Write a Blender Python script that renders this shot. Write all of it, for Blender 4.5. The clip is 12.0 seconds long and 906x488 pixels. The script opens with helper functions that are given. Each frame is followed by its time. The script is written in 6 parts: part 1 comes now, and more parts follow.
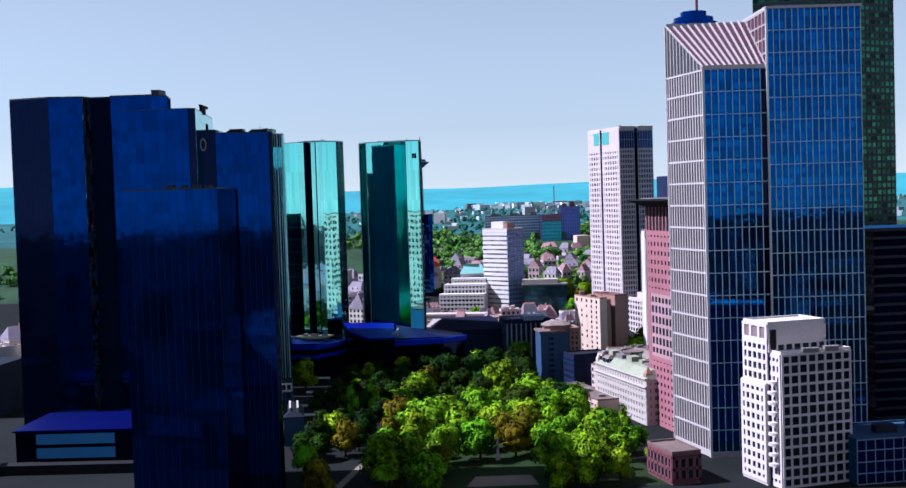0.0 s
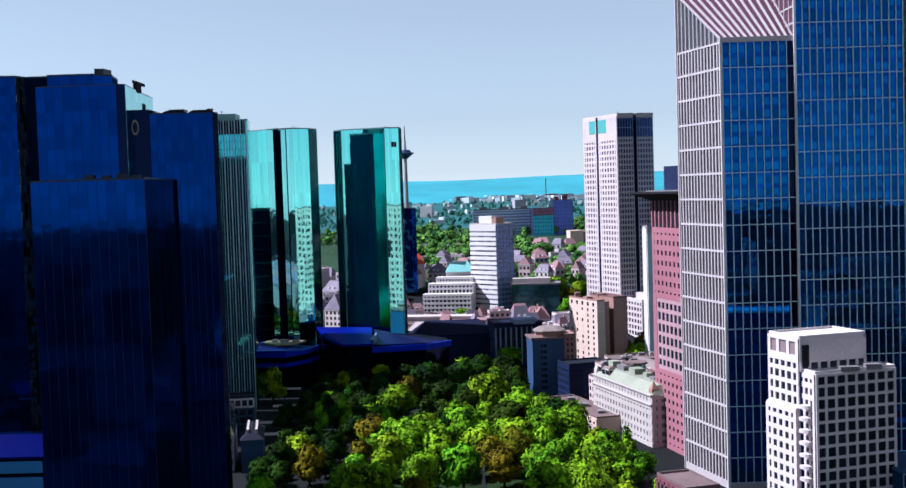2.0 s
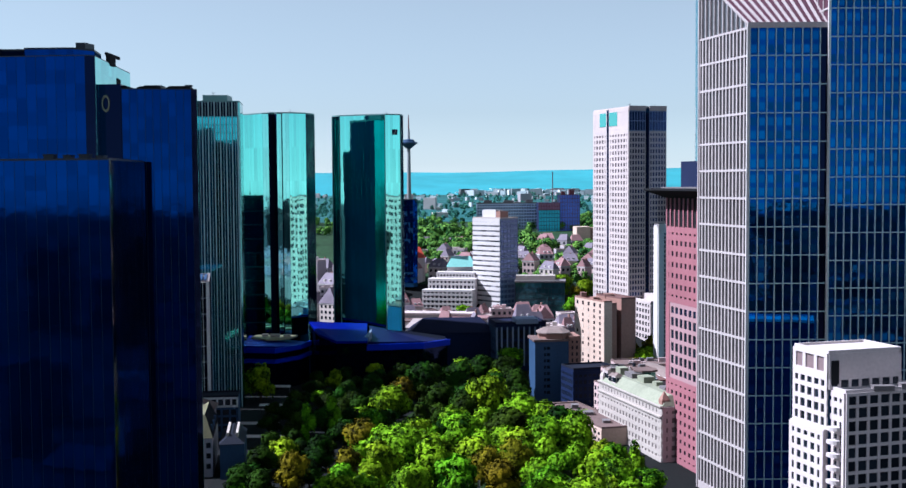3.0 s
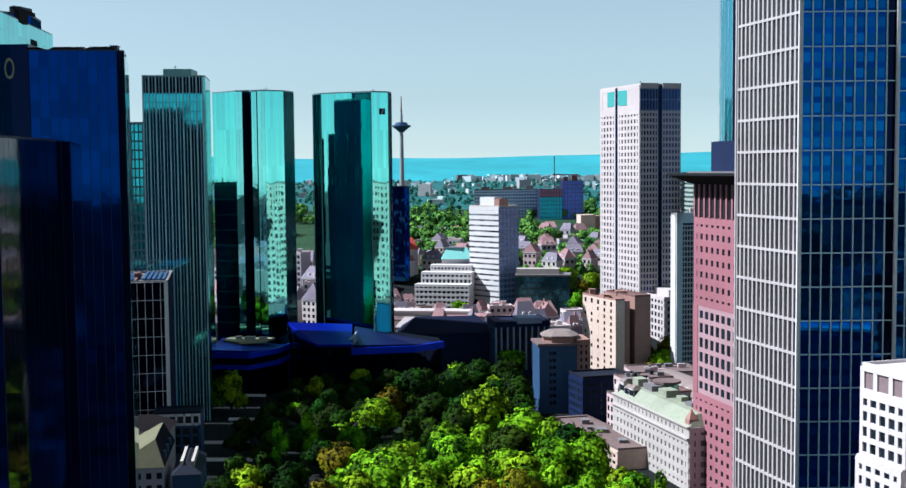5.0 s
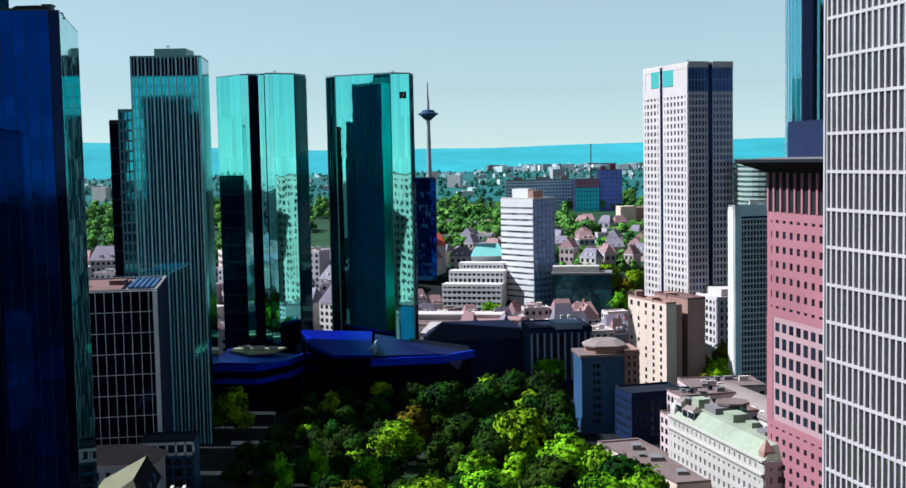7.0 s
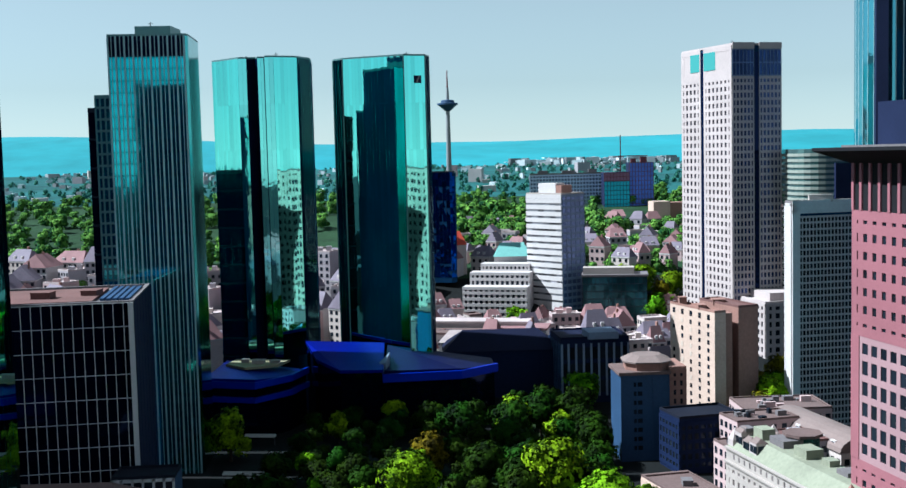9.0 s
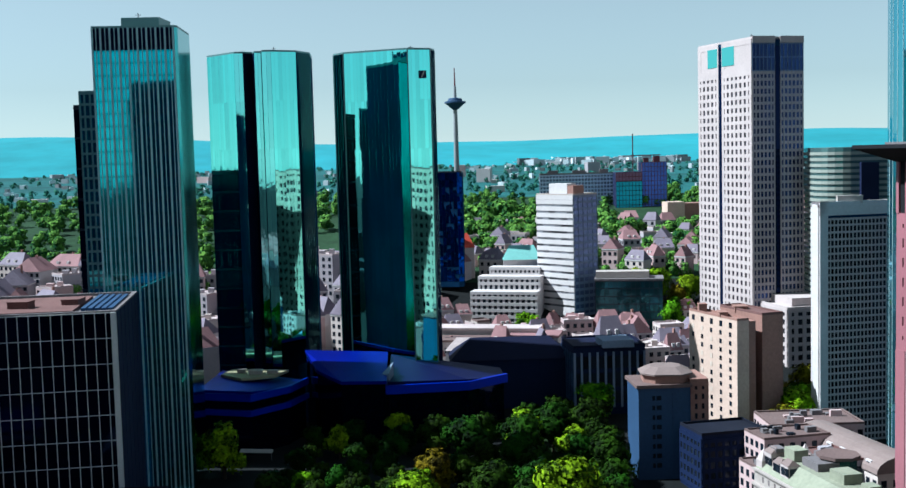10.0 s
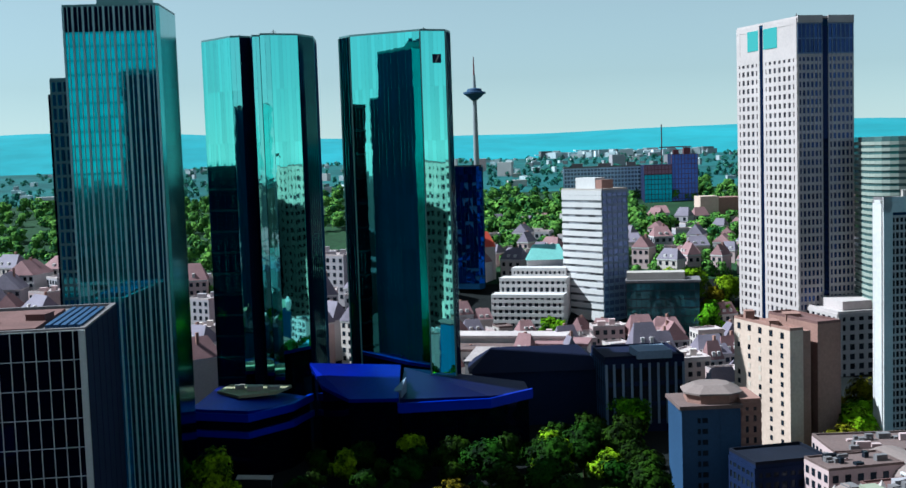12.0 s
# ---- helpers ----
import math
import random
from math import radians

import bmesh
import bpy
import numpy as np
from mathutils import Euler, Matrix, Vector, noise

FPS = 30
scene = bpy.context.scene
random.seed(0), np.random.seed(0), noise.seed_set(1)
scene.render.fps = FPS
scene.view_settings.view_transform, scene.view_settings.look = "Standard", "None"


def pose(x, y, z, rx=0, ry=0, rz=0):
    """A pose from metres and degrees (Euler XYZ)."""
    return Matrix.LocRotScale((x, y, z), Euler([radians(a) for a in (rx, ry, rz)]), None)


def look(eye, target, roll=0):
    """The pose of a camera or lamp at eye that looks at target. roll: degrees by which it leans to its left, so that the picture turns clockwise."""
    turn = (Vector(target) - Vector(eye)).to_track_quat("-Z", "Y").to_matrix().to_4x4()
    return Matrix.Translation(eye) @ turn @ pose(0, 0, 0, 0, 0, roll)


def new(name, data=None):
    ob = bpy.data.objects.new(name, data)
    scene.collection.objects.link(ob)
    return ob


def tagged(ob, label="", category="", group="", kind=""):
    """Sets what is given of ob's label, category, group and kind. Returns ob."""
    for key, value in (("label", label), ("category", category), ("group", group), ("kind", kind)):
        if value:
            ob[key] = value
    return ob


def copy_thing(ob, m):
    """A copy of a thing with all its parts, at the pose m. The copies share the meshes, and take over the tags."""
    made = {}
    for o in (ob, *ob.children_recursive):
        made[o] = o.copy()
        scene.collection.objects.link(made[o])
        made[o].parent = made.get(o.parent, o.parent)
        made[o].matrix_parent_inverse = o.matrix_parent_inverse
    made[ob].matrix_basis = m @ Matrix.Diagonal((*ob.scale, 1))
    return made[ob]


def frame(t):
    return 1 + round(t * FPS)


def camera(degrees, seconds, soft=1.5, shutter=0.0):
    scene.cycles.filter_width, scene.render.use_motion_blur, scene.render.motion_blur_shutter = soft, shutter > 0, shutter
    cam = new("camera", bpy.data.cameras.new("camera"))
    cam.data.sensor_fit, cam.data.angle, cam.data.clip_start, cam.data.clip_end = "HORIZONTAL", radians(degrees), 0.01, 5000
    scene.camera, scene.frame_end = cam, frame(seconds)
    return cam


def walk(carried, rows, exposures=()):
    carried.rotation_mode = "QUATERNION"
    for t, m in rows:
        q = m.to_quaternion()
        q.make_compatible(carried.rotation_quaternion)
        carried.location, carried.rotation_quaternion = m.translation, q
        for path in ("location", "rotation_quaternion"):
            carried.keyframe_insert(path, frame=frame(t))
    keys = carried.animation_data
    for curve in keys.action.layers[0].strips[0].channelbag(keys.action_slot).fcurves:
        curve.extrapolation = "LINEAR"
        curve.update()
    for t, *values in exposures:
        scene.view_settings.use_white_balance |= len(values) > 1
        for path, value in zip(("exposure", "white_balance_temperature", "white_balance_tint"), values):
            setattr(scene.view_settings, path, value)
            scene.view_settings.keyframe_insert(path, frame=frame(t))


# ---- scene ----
cam = camera(43.1, 12.0)
# seconds, x, y, z, then the turns about x, y and z
ROWS = [
    (0.0, -0.55, -1.80, 111.33, 87.707, 1.823, -0.119),
    (0.5, 0.67, 14.04, 111.28, 87.788, 1.746, -0.534),
    (1.0, 1.78, 29.95, 111.24, 87.815, 2.107, -0.625),
    (1.5, 2.76, 46.05, 111.18, 87.466, 2.220, -0.606),
    (2.0, 3.70, 62.10, 111.11, 87.333, 1.811, -0.600),
    (2.5, 4.68, 78.31, 110.97, 87.240, 0.762, -0.378),
    (3.0, 5.70, 94.43, 110.73, 86.948, 0.390, -0.316),
    (5.0, 7.73, 158.91, 110.12, 86.255, 0.530, -0.446),
    (5.5, 8.29, 173.94, 110.08, 86.343, 0.218, -0.243),
    (6.0, 8.68, 188.90, 110.03, 86.058, 0.600, -0.073),
    (6.5, 8.93, 203.58, 109.87, 85.902, 0.869, 0.466),
    (7.0, 9.06, 218.05, 109.62, 85.806, 1.147, 1.105),
    (9.0, 8.16, 272.18, 108.57, 85.537, 1.396, 2.164),
    (9.5, 8.03, 284.35, 108.38, 85.542, 1.394, 2.378),
    (10.0, 7.86, 296.14, 108.22, 85.548, 1.487, 2.584),
    (10.5, 7.65, 307.41, 108.10, 85.654, 1.374, 2.815),
    (11.0, 7.42, 318.24, 107.96, 85.532, 1.494, 3.003),
    (11.5, 7.15, 328.63, 107.82, 85.370, 1.611, 3.202),
    (12.0, 6.85, 338.67, 107.69, 85.273, 1.893, 3.616),
]
walk(cam, [(t, pose(*p)) for t, *p in ROWS], exposures=[(0.0, 1.15, 5000, 19), (3.0, 1.2, 5050, 12), (6.0, 1.16, 5080, 0), (9.5, 1.12, 5030, -1), (12.0, 1.0, 4950, -5)])

# ---------------------------------------------------------------- light
SUN_ELEV, SUN_AZ = 48.0, 272.5          # degrees; azimuth clockwise from +y
world = bpy.data.worlds.new("sky")
scene.world = world
world.use_nodes = True
wn = world.node_tree.nodes
wn.clear()
sky = wn.new("ShaderNodeTexSky")
sky.sky_type = 'NISHITA'
sky.sun_disc = False
sky.sun_elevation = radians(SUN_ELEV)
sky.sun_rotation = radians(SUN_AZ)
sky.altitude = 100
sky.air_density, sky.dust_density, sky.ozone_density = 1.0, 0.0, 2.5
bg = wn.new("ShaderNodeBackground")
bg.inputs["Strength"].default_value = 0.0475
wout = wn.new("ShaderNodeOutputWorld")
haze = wn.new("ShaderNodeHueSaturation")      # a thin milky haze dulls the sky's colour
haze.inputs["Saturation"].default_value = 0.30
world.node_tree.links.new(sky.outputs[0], haze.inputs["Color"])
veil = wn.new("ShaderNodeMix")                 # and warms it slightly
veil.data_type, veil.blend_type = 'RGBA', 'MULTIPLY'
veil.inputs[0].default_value, veil.inputs[7].default_value = 1.0, (0.975, 0.985, 0.89, 1.0)
world.node_tree.links.new(haze.outputs[0], veil.inputs[6])
world.node_tree.links.new(veil.outputs[2], bg.inputs[0])
world.node_tree.links.new(bg.outputs[0], wout.inputs[0])
sun_data = bpy.data.lights.new("sun", 'SUN')
sun_data.energy, sun_data.angle, sun_data.color = 5.0, radians(0.5), (1.0, 0.91, 0.81)
sun = new("sun", sun_data)
sa, se = radians(SUN_AZ), radians(SUN_ELEV)
sun_dir = Vector((math.sin(sa) * math.cos(se), math.cos(sa) * math.cos(se), math.sin(se)))
sun.matrix_basis = look(sun_dir * 900, (0, 0, 0))

# ---------------------------------------------------------------- materials


def base_mat(name):
    m = bpy.data.materials.new(name)
    m.use_nodes = True
    nt = m.node_tree
    return m, nt, nt.nodes["Principled BSDF"]


def node(nt, kind, **values):
    n = nt.nodes.new(kind)
    for k, v in values.items():
        n.inputs[k].default_value = v
    return n


def noise_pair(nt, fine, coarse):
    """Fine and coarse noise on real-world coordinates."""
    geo = nt.nodes.new("ShaderNodeNewGeometry")
    a = node(nt, "ShaderNodeTexNoise", Scale=fine, Detail=4.0, Roughness=0.6)
    b = node(nt, "ShaderNodeTexNoise", Scale=coarse, Detail=3.0, Roughness=0.55)
    nt.links.new(geo.outputs["Position"], a.inputs["Vector"])
    nt.links.new(geo.outputs["Position"], b.inputs["Vector"])
    return a, b


def surface(name, colour, rough=0.8, fine=1.2, coarse=0.06, spread=0.25, metal=0.0, bump=0.3, piece=0.0, island=0.0, spec=0.15):
    """A dull surface: grain, stains and, for pieces, a shade of their own."""
    m, nt, p = base_mat(name)
    a, b = noise_pair(nt, fine, coarse)
    mix = nt.nodes.new("ShaderNodeMath")
    mix.operation = 'ADD'
    nt.links.new(a.outputs["Fac"], mix.inputs[0])
    nt.links.new(b.outputs["Fac"], mix.inputs[1])
    ramp = nt.nodes.new("ShaderNodeMapRange")
    ramp.inputs["From Min"].default_value, ramp.inputs["From Max"].default_value = 0.6, 1.4
    ramp.inputs["To Min"].default_value, ramp.inputs["To Max"].default_value = 1 - spread, 1 + spread
    nt.links.new(mix.outputs[0], ramp.inputs["Value"])
    last = ramp.outputs[0]
    for amount, kind, sock in ((piece, "ShaderNodeObjectInfo", "Random"), (island, "ShaderNodeNewGeometry", "Random Per Island")):
        if amount:
            info = nt.nodes.new(kind)
            mr = nt.nodes.new("ShaderNodeMapRange")
            mr.inputs["To Min"].default_value, mr.inputs["To Max"].default_value = 1 - amount, 1 + amount
            nt.links.new(info.outputs[sock], mr.inputs["Value"])
            mul = nt.nodes.new("ShaderNodeMath")
            mul.operation = 'MULTIPLY'
            nt.links.new(last, mul.inputs[0])
            nt.links.new(mr.outputs[0], mul.inputs[1])
            last = mul.outputs[0]
    scale = nt.nodes.new("ShaderNodeVectorMath")
    scale.operation = 'SCALE'
    scale.inputs[0].default_value = [0.5 * c for c in colour]
    nt.links.new(last, scale.inputs["Scale"])
    nt.links.new(scale.outputs[0], p.inputs["Base Color"])
    p.inputs["Roughness"].default_value, p.inputs["Metallic"].default_value = rough, metal
    p.inputs["Specular IOR Level"].default_value = spec
    bp = node(nt, "ShaderNodeBump", Strength=bump, Distance=0.05)
    nt.links.new(a.outputs["Fac"], bp.inputs["Height"])
    nt.links.new(bp.outputs[0], p.inputs["Normal"])
    return m


def glazing(name, colour, mirror=0.9, rough=0.04, wave=0.02, piece=0.15, wave_scale=0.18):
    """Coated curtain-wall glass: a tinted mirror over a dark body, each pane a little uneven."""
    m, nt, p = base_mat(name)
    info = nt.nodes.new("ShaderNodeObjectInfo")
    isl = nt.nodes.new("ShaderNodeNewGeometry")
    add = nt.nodes.new("ShaderNodeMath")
    add.operation = 'ADD'
    nt.links.new(info.outputs["Random"], add.inputs[0])
    nt.links.new(isl.outputs["Random Per Island"], add.inputs[1])
    fr = nt.nodes.new("ShaderNodeMath")
    fr.operation = 'FRACT'
    nt.links.new(add.outputs[0], fr.inputs[0])
    mr = nt.nodes.new("ShaderNodeMapRange")
    mr.inputs["To Min"].default_value, mr.inputs["To Max"].default_value = 1 - piece, 1.0
    nt.links.new(fr.outputs[0], mr.inputs["Value"])
    scale = nt.nodes.new("ShaderNodeVectorMath")
    scale.operation = 'SCALE'
    scale.inputs[0].default_value = colour
    nt.links.new(mr.outputs[0], scale.inputs["Scale"])
    nt.links.new(scale.outputs[0], p.inputs["Base Color"])
    p.inputs["Metallic"].default_value, p.inputs["Roughness"].default_value = mirror, rough
    p.inputs["Specular IOR Level"].default_value = 0.15
    n = node(nt, "ShaderNodeTexNoise", Scale=wave_scale, Detail=2.0)
    nt.links.new(isl.outputs["Position"], n.inputs["Vector"])
    bp = node(nt, "ShaderNodeBump", Strength=1.0, Distance=wave)
    nt.links.new(n.outputs["Fac"], bp.inputs["Height"])
    nt.links.new(bp.outputs[0], p.inputs["Normal"])
    return m


def foliage(name, dark, light):
    m, nt, p = base_mat(name)
    isl = nt.nodes.new("ShaderNodeNewGeometry")
    info = nt.nodes.new("ShaderNodeObjectInfo")
    add = nt.nodes.new("ShaderNodeMath")
    add.operation = 'ADD'
    n = node(nt, "ShaderNodeTexNoise", Scale=0.16, Detail=4.0)
    nt.links.new(isl.outputs["Position"], n.inputs["Vector"])
    half = nt.nodes.new("ShaderNodeMath")
    half.operation = 'MULTIPLY_ADD'
    half.inputs[1].default_value, half.inputs[2].default_value = 0.22, -0.08
    nt.links.new(isl.outputs["Random Per Island"], half.inputs[0])
    nt.links.new(half.outputs[0], add.inputs[0])
    nt.links.new(n.outputs["Fac"], add.inputs[1])
    mix = nt.nodes.new("ShaderNodeMix")
    mix.data_type = 'RGBA'
    mix.inputs[6].default_value, mix.inputs[7].default_value = (*dark, 1), (*light, 1)
    clump = node(nt, "ShaderNodeMapRange")
    clump.inputs["From Min"].default_value, clump.inputs["From Max"].default_value = 0.38, 0.82
    nt.links.new(add.outputs[0], clump.inputs["Value"])
    nt.links.new(clump.outputs[0], mix.inputs[0])
    hue = nt.nodes.new("ShaderNodeHueSaturation")
    mr = nt.nodes.new("ShaderNodeMapRange")
    mr.inputs["To Min"].default_value, mr.inputs["To Max"].default_value = 0.47, 0.525
    nt.links.new(info.outputs["Random"], mr.inputs["Value"])
    nt.links.new(mr.outputs[0], hue.inputs["Hue"])
    nt.links.new(mix.outputs[2], hue.inputs["Color"])
    nt.links.new(hue.outputs[0], p.inputs["Base Color"])
    p.inputs["Roughness"].default_value = 0.7
    p.inputs["Specular IOR Level"].default_value = 0.03
    return m


M_TT_GLASS = glazing("blue_glass", (0.005, 0.06, 0.30), 0.92, 0.03, 0.02, 0.45)
M_TT_LIGHT = glazing("clear_blue_glass", (0.010, 0.11, 0.36), 0.92, 0.03, 0.02, 0.6)
M_TT_FRAME = surface("pale_metal_frame", (0.78, 0.68, 0.68), 0.5, 2.0, 0.1, 0.12, 0.1, 0.05)
M_TT_FRONT = surface("thin_steel_mullion", (0.8, 1.0, 1.0), 0.35, 2.0, 0.1, 0.1, 0.1, 0.05)
M_TT_SIDE = glazing("side_window_glass", (0.29, 0.275, 0.29), 0.9, 0.05, 0.01, 0.35)
M_DARK_GLASS = glazing("dark_blue_glass", (0.003, 0.030, 0.19), 0.9, 0.05, 0.012, 0.32)
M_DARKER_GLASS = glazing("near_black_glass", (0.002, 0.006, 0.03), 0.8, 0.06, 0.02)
M_TEAL = glazing("teal_mirror_glass", (0.26, 0.82, 0.77), 1.0, 0.02, 0.008, 0.22)
# soft and pale tints: the sky a facet reflects is put into its colour
M_TEAL_SOFT = glazing("soft_teal_glass", (0.20, 0.68, 0.63), 1.0, 0.03, 0.008, 0.2)
M_TEAL_PALE = glazing("pale_teal_glass", (0.34, 0.92, 0.88), 1.0, 0.03, 0.02, 0.2)
M_TEAL_STRIPE = glazing("teal_dark_glass", (0.09, 0.52, 0.60), 0.95, 0.05, 0.015, 0.3)
M_SLOT = surface("black_slot_glass", (0.006, 0.014, 0.05), 0.9, 2.0, 0.1, 0.3, spec=0.0)
M_FIN = surface("silver_fin", (0.66, 0.95, 1.0), 0.4, 2.0, 0.1, 0.1, 0.1, 0.05)
M_TEAL_BAND = glazing("dark_teal_band", (0.04, 0.28, 0.33), 0.95, 0.1, 0.01, 0.1)
M_TEAL_FIN = surface("green_grey_fin", (0.25, 0.42, 0.42), 0.4, 2.0, 0.1, 0.1, 0.4, 0.05)
M_DARK_FIN = surface("dark_metal", (0.05, 0.06, 0.08), 0.4, 2.0, 0.1, 0.15, 0.5, 0.05)
M_CORE = surface("dark_core", (0.02, 0.065, 0.16), 0.9, spec=0.0)
M_WINDOW = glazing("window_glass", (0.022, 0.03, 0.045), 0.35, 0.08, 0.02, 0.6)
M_STONE_W = surface("white_stone", (0.72, 0.63, 0.58), 0.7, 1.0, 0.05, 0.15)
M_STONE_BRIGHT = surface("bright_white_stone", (0.95, 0.83, 0.83), 0.7, 1.0, 0.05, 0.15)
M_STONE_O = surface("pale_limestone", (0.84, 0.71, 0.69), 0.7, 1.0, 0.05, 0.15)
M_PINK = surface("red_granite", (0.52, 0.21, 0.25), 0.55, 2.5, 0.05, 0.18)
M_PINK_PALE = surface("pale_pink_granite", (0.62, 0.38, 0.41), 0.55, 2.5, 0.05, 0.15)
M_BLACK = surface("black_metal", (0.02, 0.02, 0.025), 0.9, 2.0, 0.1, 0.2)
M_BOX = surface("dark_blue_cladding", (0.03, 0.04, 0.10), 0.7, 2.0, 0.1, 0.2, spec=0.05)
M_BEIGE = surface("beige_render", (0.98, 0.73, 0.60), 0.8, 1.0, 0.05, 0.2)
M_BROWN = surface("brown_render", (0.50, 0.28, 0.23), 0.8, 1.0, 0.05, 0.25)
M_GREYBLUE = surface("grey_blue_cladding", (0.06, 0.12, 0.25), 0.6, 1.0, 0.05, 0.2)
# near black blue that holds shade, for walls without sun
M_WALL_SHADED = surface("shade_navy_wall", (0.018, 0.03, 0.09), 0.7, 1.0, 0.05, 0.25, spec=0.05)
M_ROOF_ROSE = surface("rose_sheet_roof", (0.36, 0.27, 0.25), 0.8, 1.2, 0.08, 0.2)
M_GREY = surface("grey_concrete", (0.28, 0.25, 0.26), 0.8, 1.0, 0.06, 0.25)
M_BLUEROOF = surface("blue_metal_roof", (0.002, 0.010, 0.42), 0.55, 1.5, 0.08, 0.3, 0.7)
M_ROOF_GREEN = surface("green_copper_roof", (0.46, 0.47, 0.35), 0.6, 0.8, 0.06, 0.25)
# near black roof colour, darkened for shade and for dim reflections
M_ROOF_DARK = surface("darkened_roof", (0.014, 0.017, 0.035), 0.8, 2.0, 0.1, 0.3)
M_ROOF_RED = surface("red_tile_roof", (0.52, 0.29, 0.30), 0.8, 2.0, 0.1, 0.3, island=0.5)
M_ROOF_GREY = surface("grey_slate_roof", (0.36, 0.30, 0.38), 0.7, 2.0, 0.1, 0.3, island=0.4)
M_ROOF_BROWN = surface("brown_bitumen_roof", (0.25, 0.17, 0.16), 0.9, 1.5, 0.08, 0.3)
M_RED_DECK = surface("reddish_roof_gravel", (0.26, 0.14, 0.13), 0.9, 1.5, 0.08, 0.3)
M_OCHRE_ROOF = surface("pale_ochre_roof", (0.52, 0.48, 0.30), 0.7, 1.0, 0.08, 0.15)
M_HOUSE = surface("house_render", (0.62, 0.54, 0.50), 0.85, 1.5, 0.08, 0.15, island=0.3)
# near black ground, asphalt and lawn: their shade is put into the base colours
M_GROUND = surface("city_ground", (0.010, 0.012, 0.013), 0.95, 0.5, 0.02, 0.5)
M_SCRUB = surface("garden_ground", (0.03, 0.075, 0.03), 0.95, 0.3, 0.03, 0.6)
M_NAVY_ROOF = surface("navy_sheet_roof", (0.002, 0.006, 0.22), 0.5, 1.5, 0.08, 0.3, 0.85)
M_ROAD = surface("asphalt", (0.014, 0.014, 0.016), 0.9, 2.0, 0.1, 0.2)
M_GRAVEL = surface("park_path_gravel", (0.34, 0.27, 0.22), 0.95, 2.0, 0.1, 0.15)
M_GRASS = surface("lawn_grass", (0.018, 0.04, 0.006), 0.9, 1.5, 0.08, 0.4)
M_BARK = surface("bark", (0.10, 0.07, 0.05), 0.9, 3.0, 0.3, 0.3)
M_LEAF = foliage("fresh_green_leaves", (0.007, 0.022, 0.0005), (0.26, 0.49, 0.001))
M_LEAF_B = foliage("olive_leaves", (0.012, 0.012, 0.001), (0.22, 0.20, 0.003))
# leaf colour darkened to hold the shade of the towers
M_LEAF_SHADED = foliage("shade_darkened_leaves", (0.002, 0.005, 0.001), (0.028, 0.07, 0.003))
M_WOOD = foliage("distant_woodland", (0.014, 0.05, 0.014), (0.21, 0.33, 0.05))
# aerial haze is put into the blue tones of far woods, hills and plain
M_WOOD_FAR = foliage("hazed_far_woodland", (0.02, 0.08, 0.07), (0.07, 0.20, 0.12))
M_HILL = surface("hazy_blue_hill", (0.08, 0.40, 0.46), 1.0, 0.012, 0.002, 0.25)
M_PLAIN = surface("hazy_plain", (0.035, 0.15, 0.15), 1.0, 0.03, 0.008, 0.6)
# bluish copy of pale stone, with shade put into the colour
M_SHADE_STONE = surface("shade_blue_stone", (0.33, 0.41, 0.58), 0.7, 1.0, 0.05, 0.15)
M_PALE_GREEN = surface("grey_green_band", (0.50, 0.54, 0.47), 0.7, 1.0, 0.05, 0.15)
M_DIM_GREEN = glazing("dim_green_glass", (0.08, 0.20, 0.18), 0.8, 0.08, 0.02, 0.4)
M_SLAB_W = surface("white_balcony_render", (1.0, 0.93, 0.92), 0.7, 1.0, 0.05, 0.15)
M_HOTEL_WINDOW = glazing("curtained_window", (0.22, 0.19, 0.19), 0.2, 0.2, 0.01, 0.5)
M_CRANE = surface("crane_paint", (0.30, 0.10, 0.12), 0.6)
M_TEALROOF = surface("turquoise_roof", (0.42, 0.88, 0.80), 0.6, 1.0, 0.08, 0.15)

# ---------------------------------------------------------------- building helpers
MESHES = {}


def box_mesh(sx, sy, sz, mat):
    """A shared box, its origin at the lower left back corner: x 0..sx, y -sy..0, z 0..sz."""
    key = (round(sx, 3), round(sy, 3), round(sz, 3), mat.name)
    if key not in MESHES:
        v = [(x, y, z) for z in (0, sz) for y in (-sy, 0) for x in (0, sx)]
        f = [(0, 2, 3, 1), (4, 5, 7, 6), (0, 1, 5, 4), (1, 3, 7, 5), (3, 2, 6, 7), (2, 0, 4, 6)]
        me = bpy.data.meshes.new("piece")
        me.from_pydata(v, [], f)
        me.materials.append(mat)
        MESHES[key] = me
    return MESHES[key]


def thing(name, x, y, z, label, category, group="", kind=""):
    ob = new(name)
    ob.empty_display_size = 2
    ob.location = (x, y, z)
    return tagged(ob, label, category, group, kind)


def child(name, data, parent, m=None, label="", kind=""):
    """Links data under parent; m is a world matrix."""
    ob = new(name, data)
    ob.parent = parent
    if m is not None:
        loc = Vector(parent.location)
        if parent.parent:
            loc = loc + Vector(parent.parent.location)
        ob.matrix_basis = Matrix.Translation(-loc) @ m
    return tagged(ob, label, kind=kind)


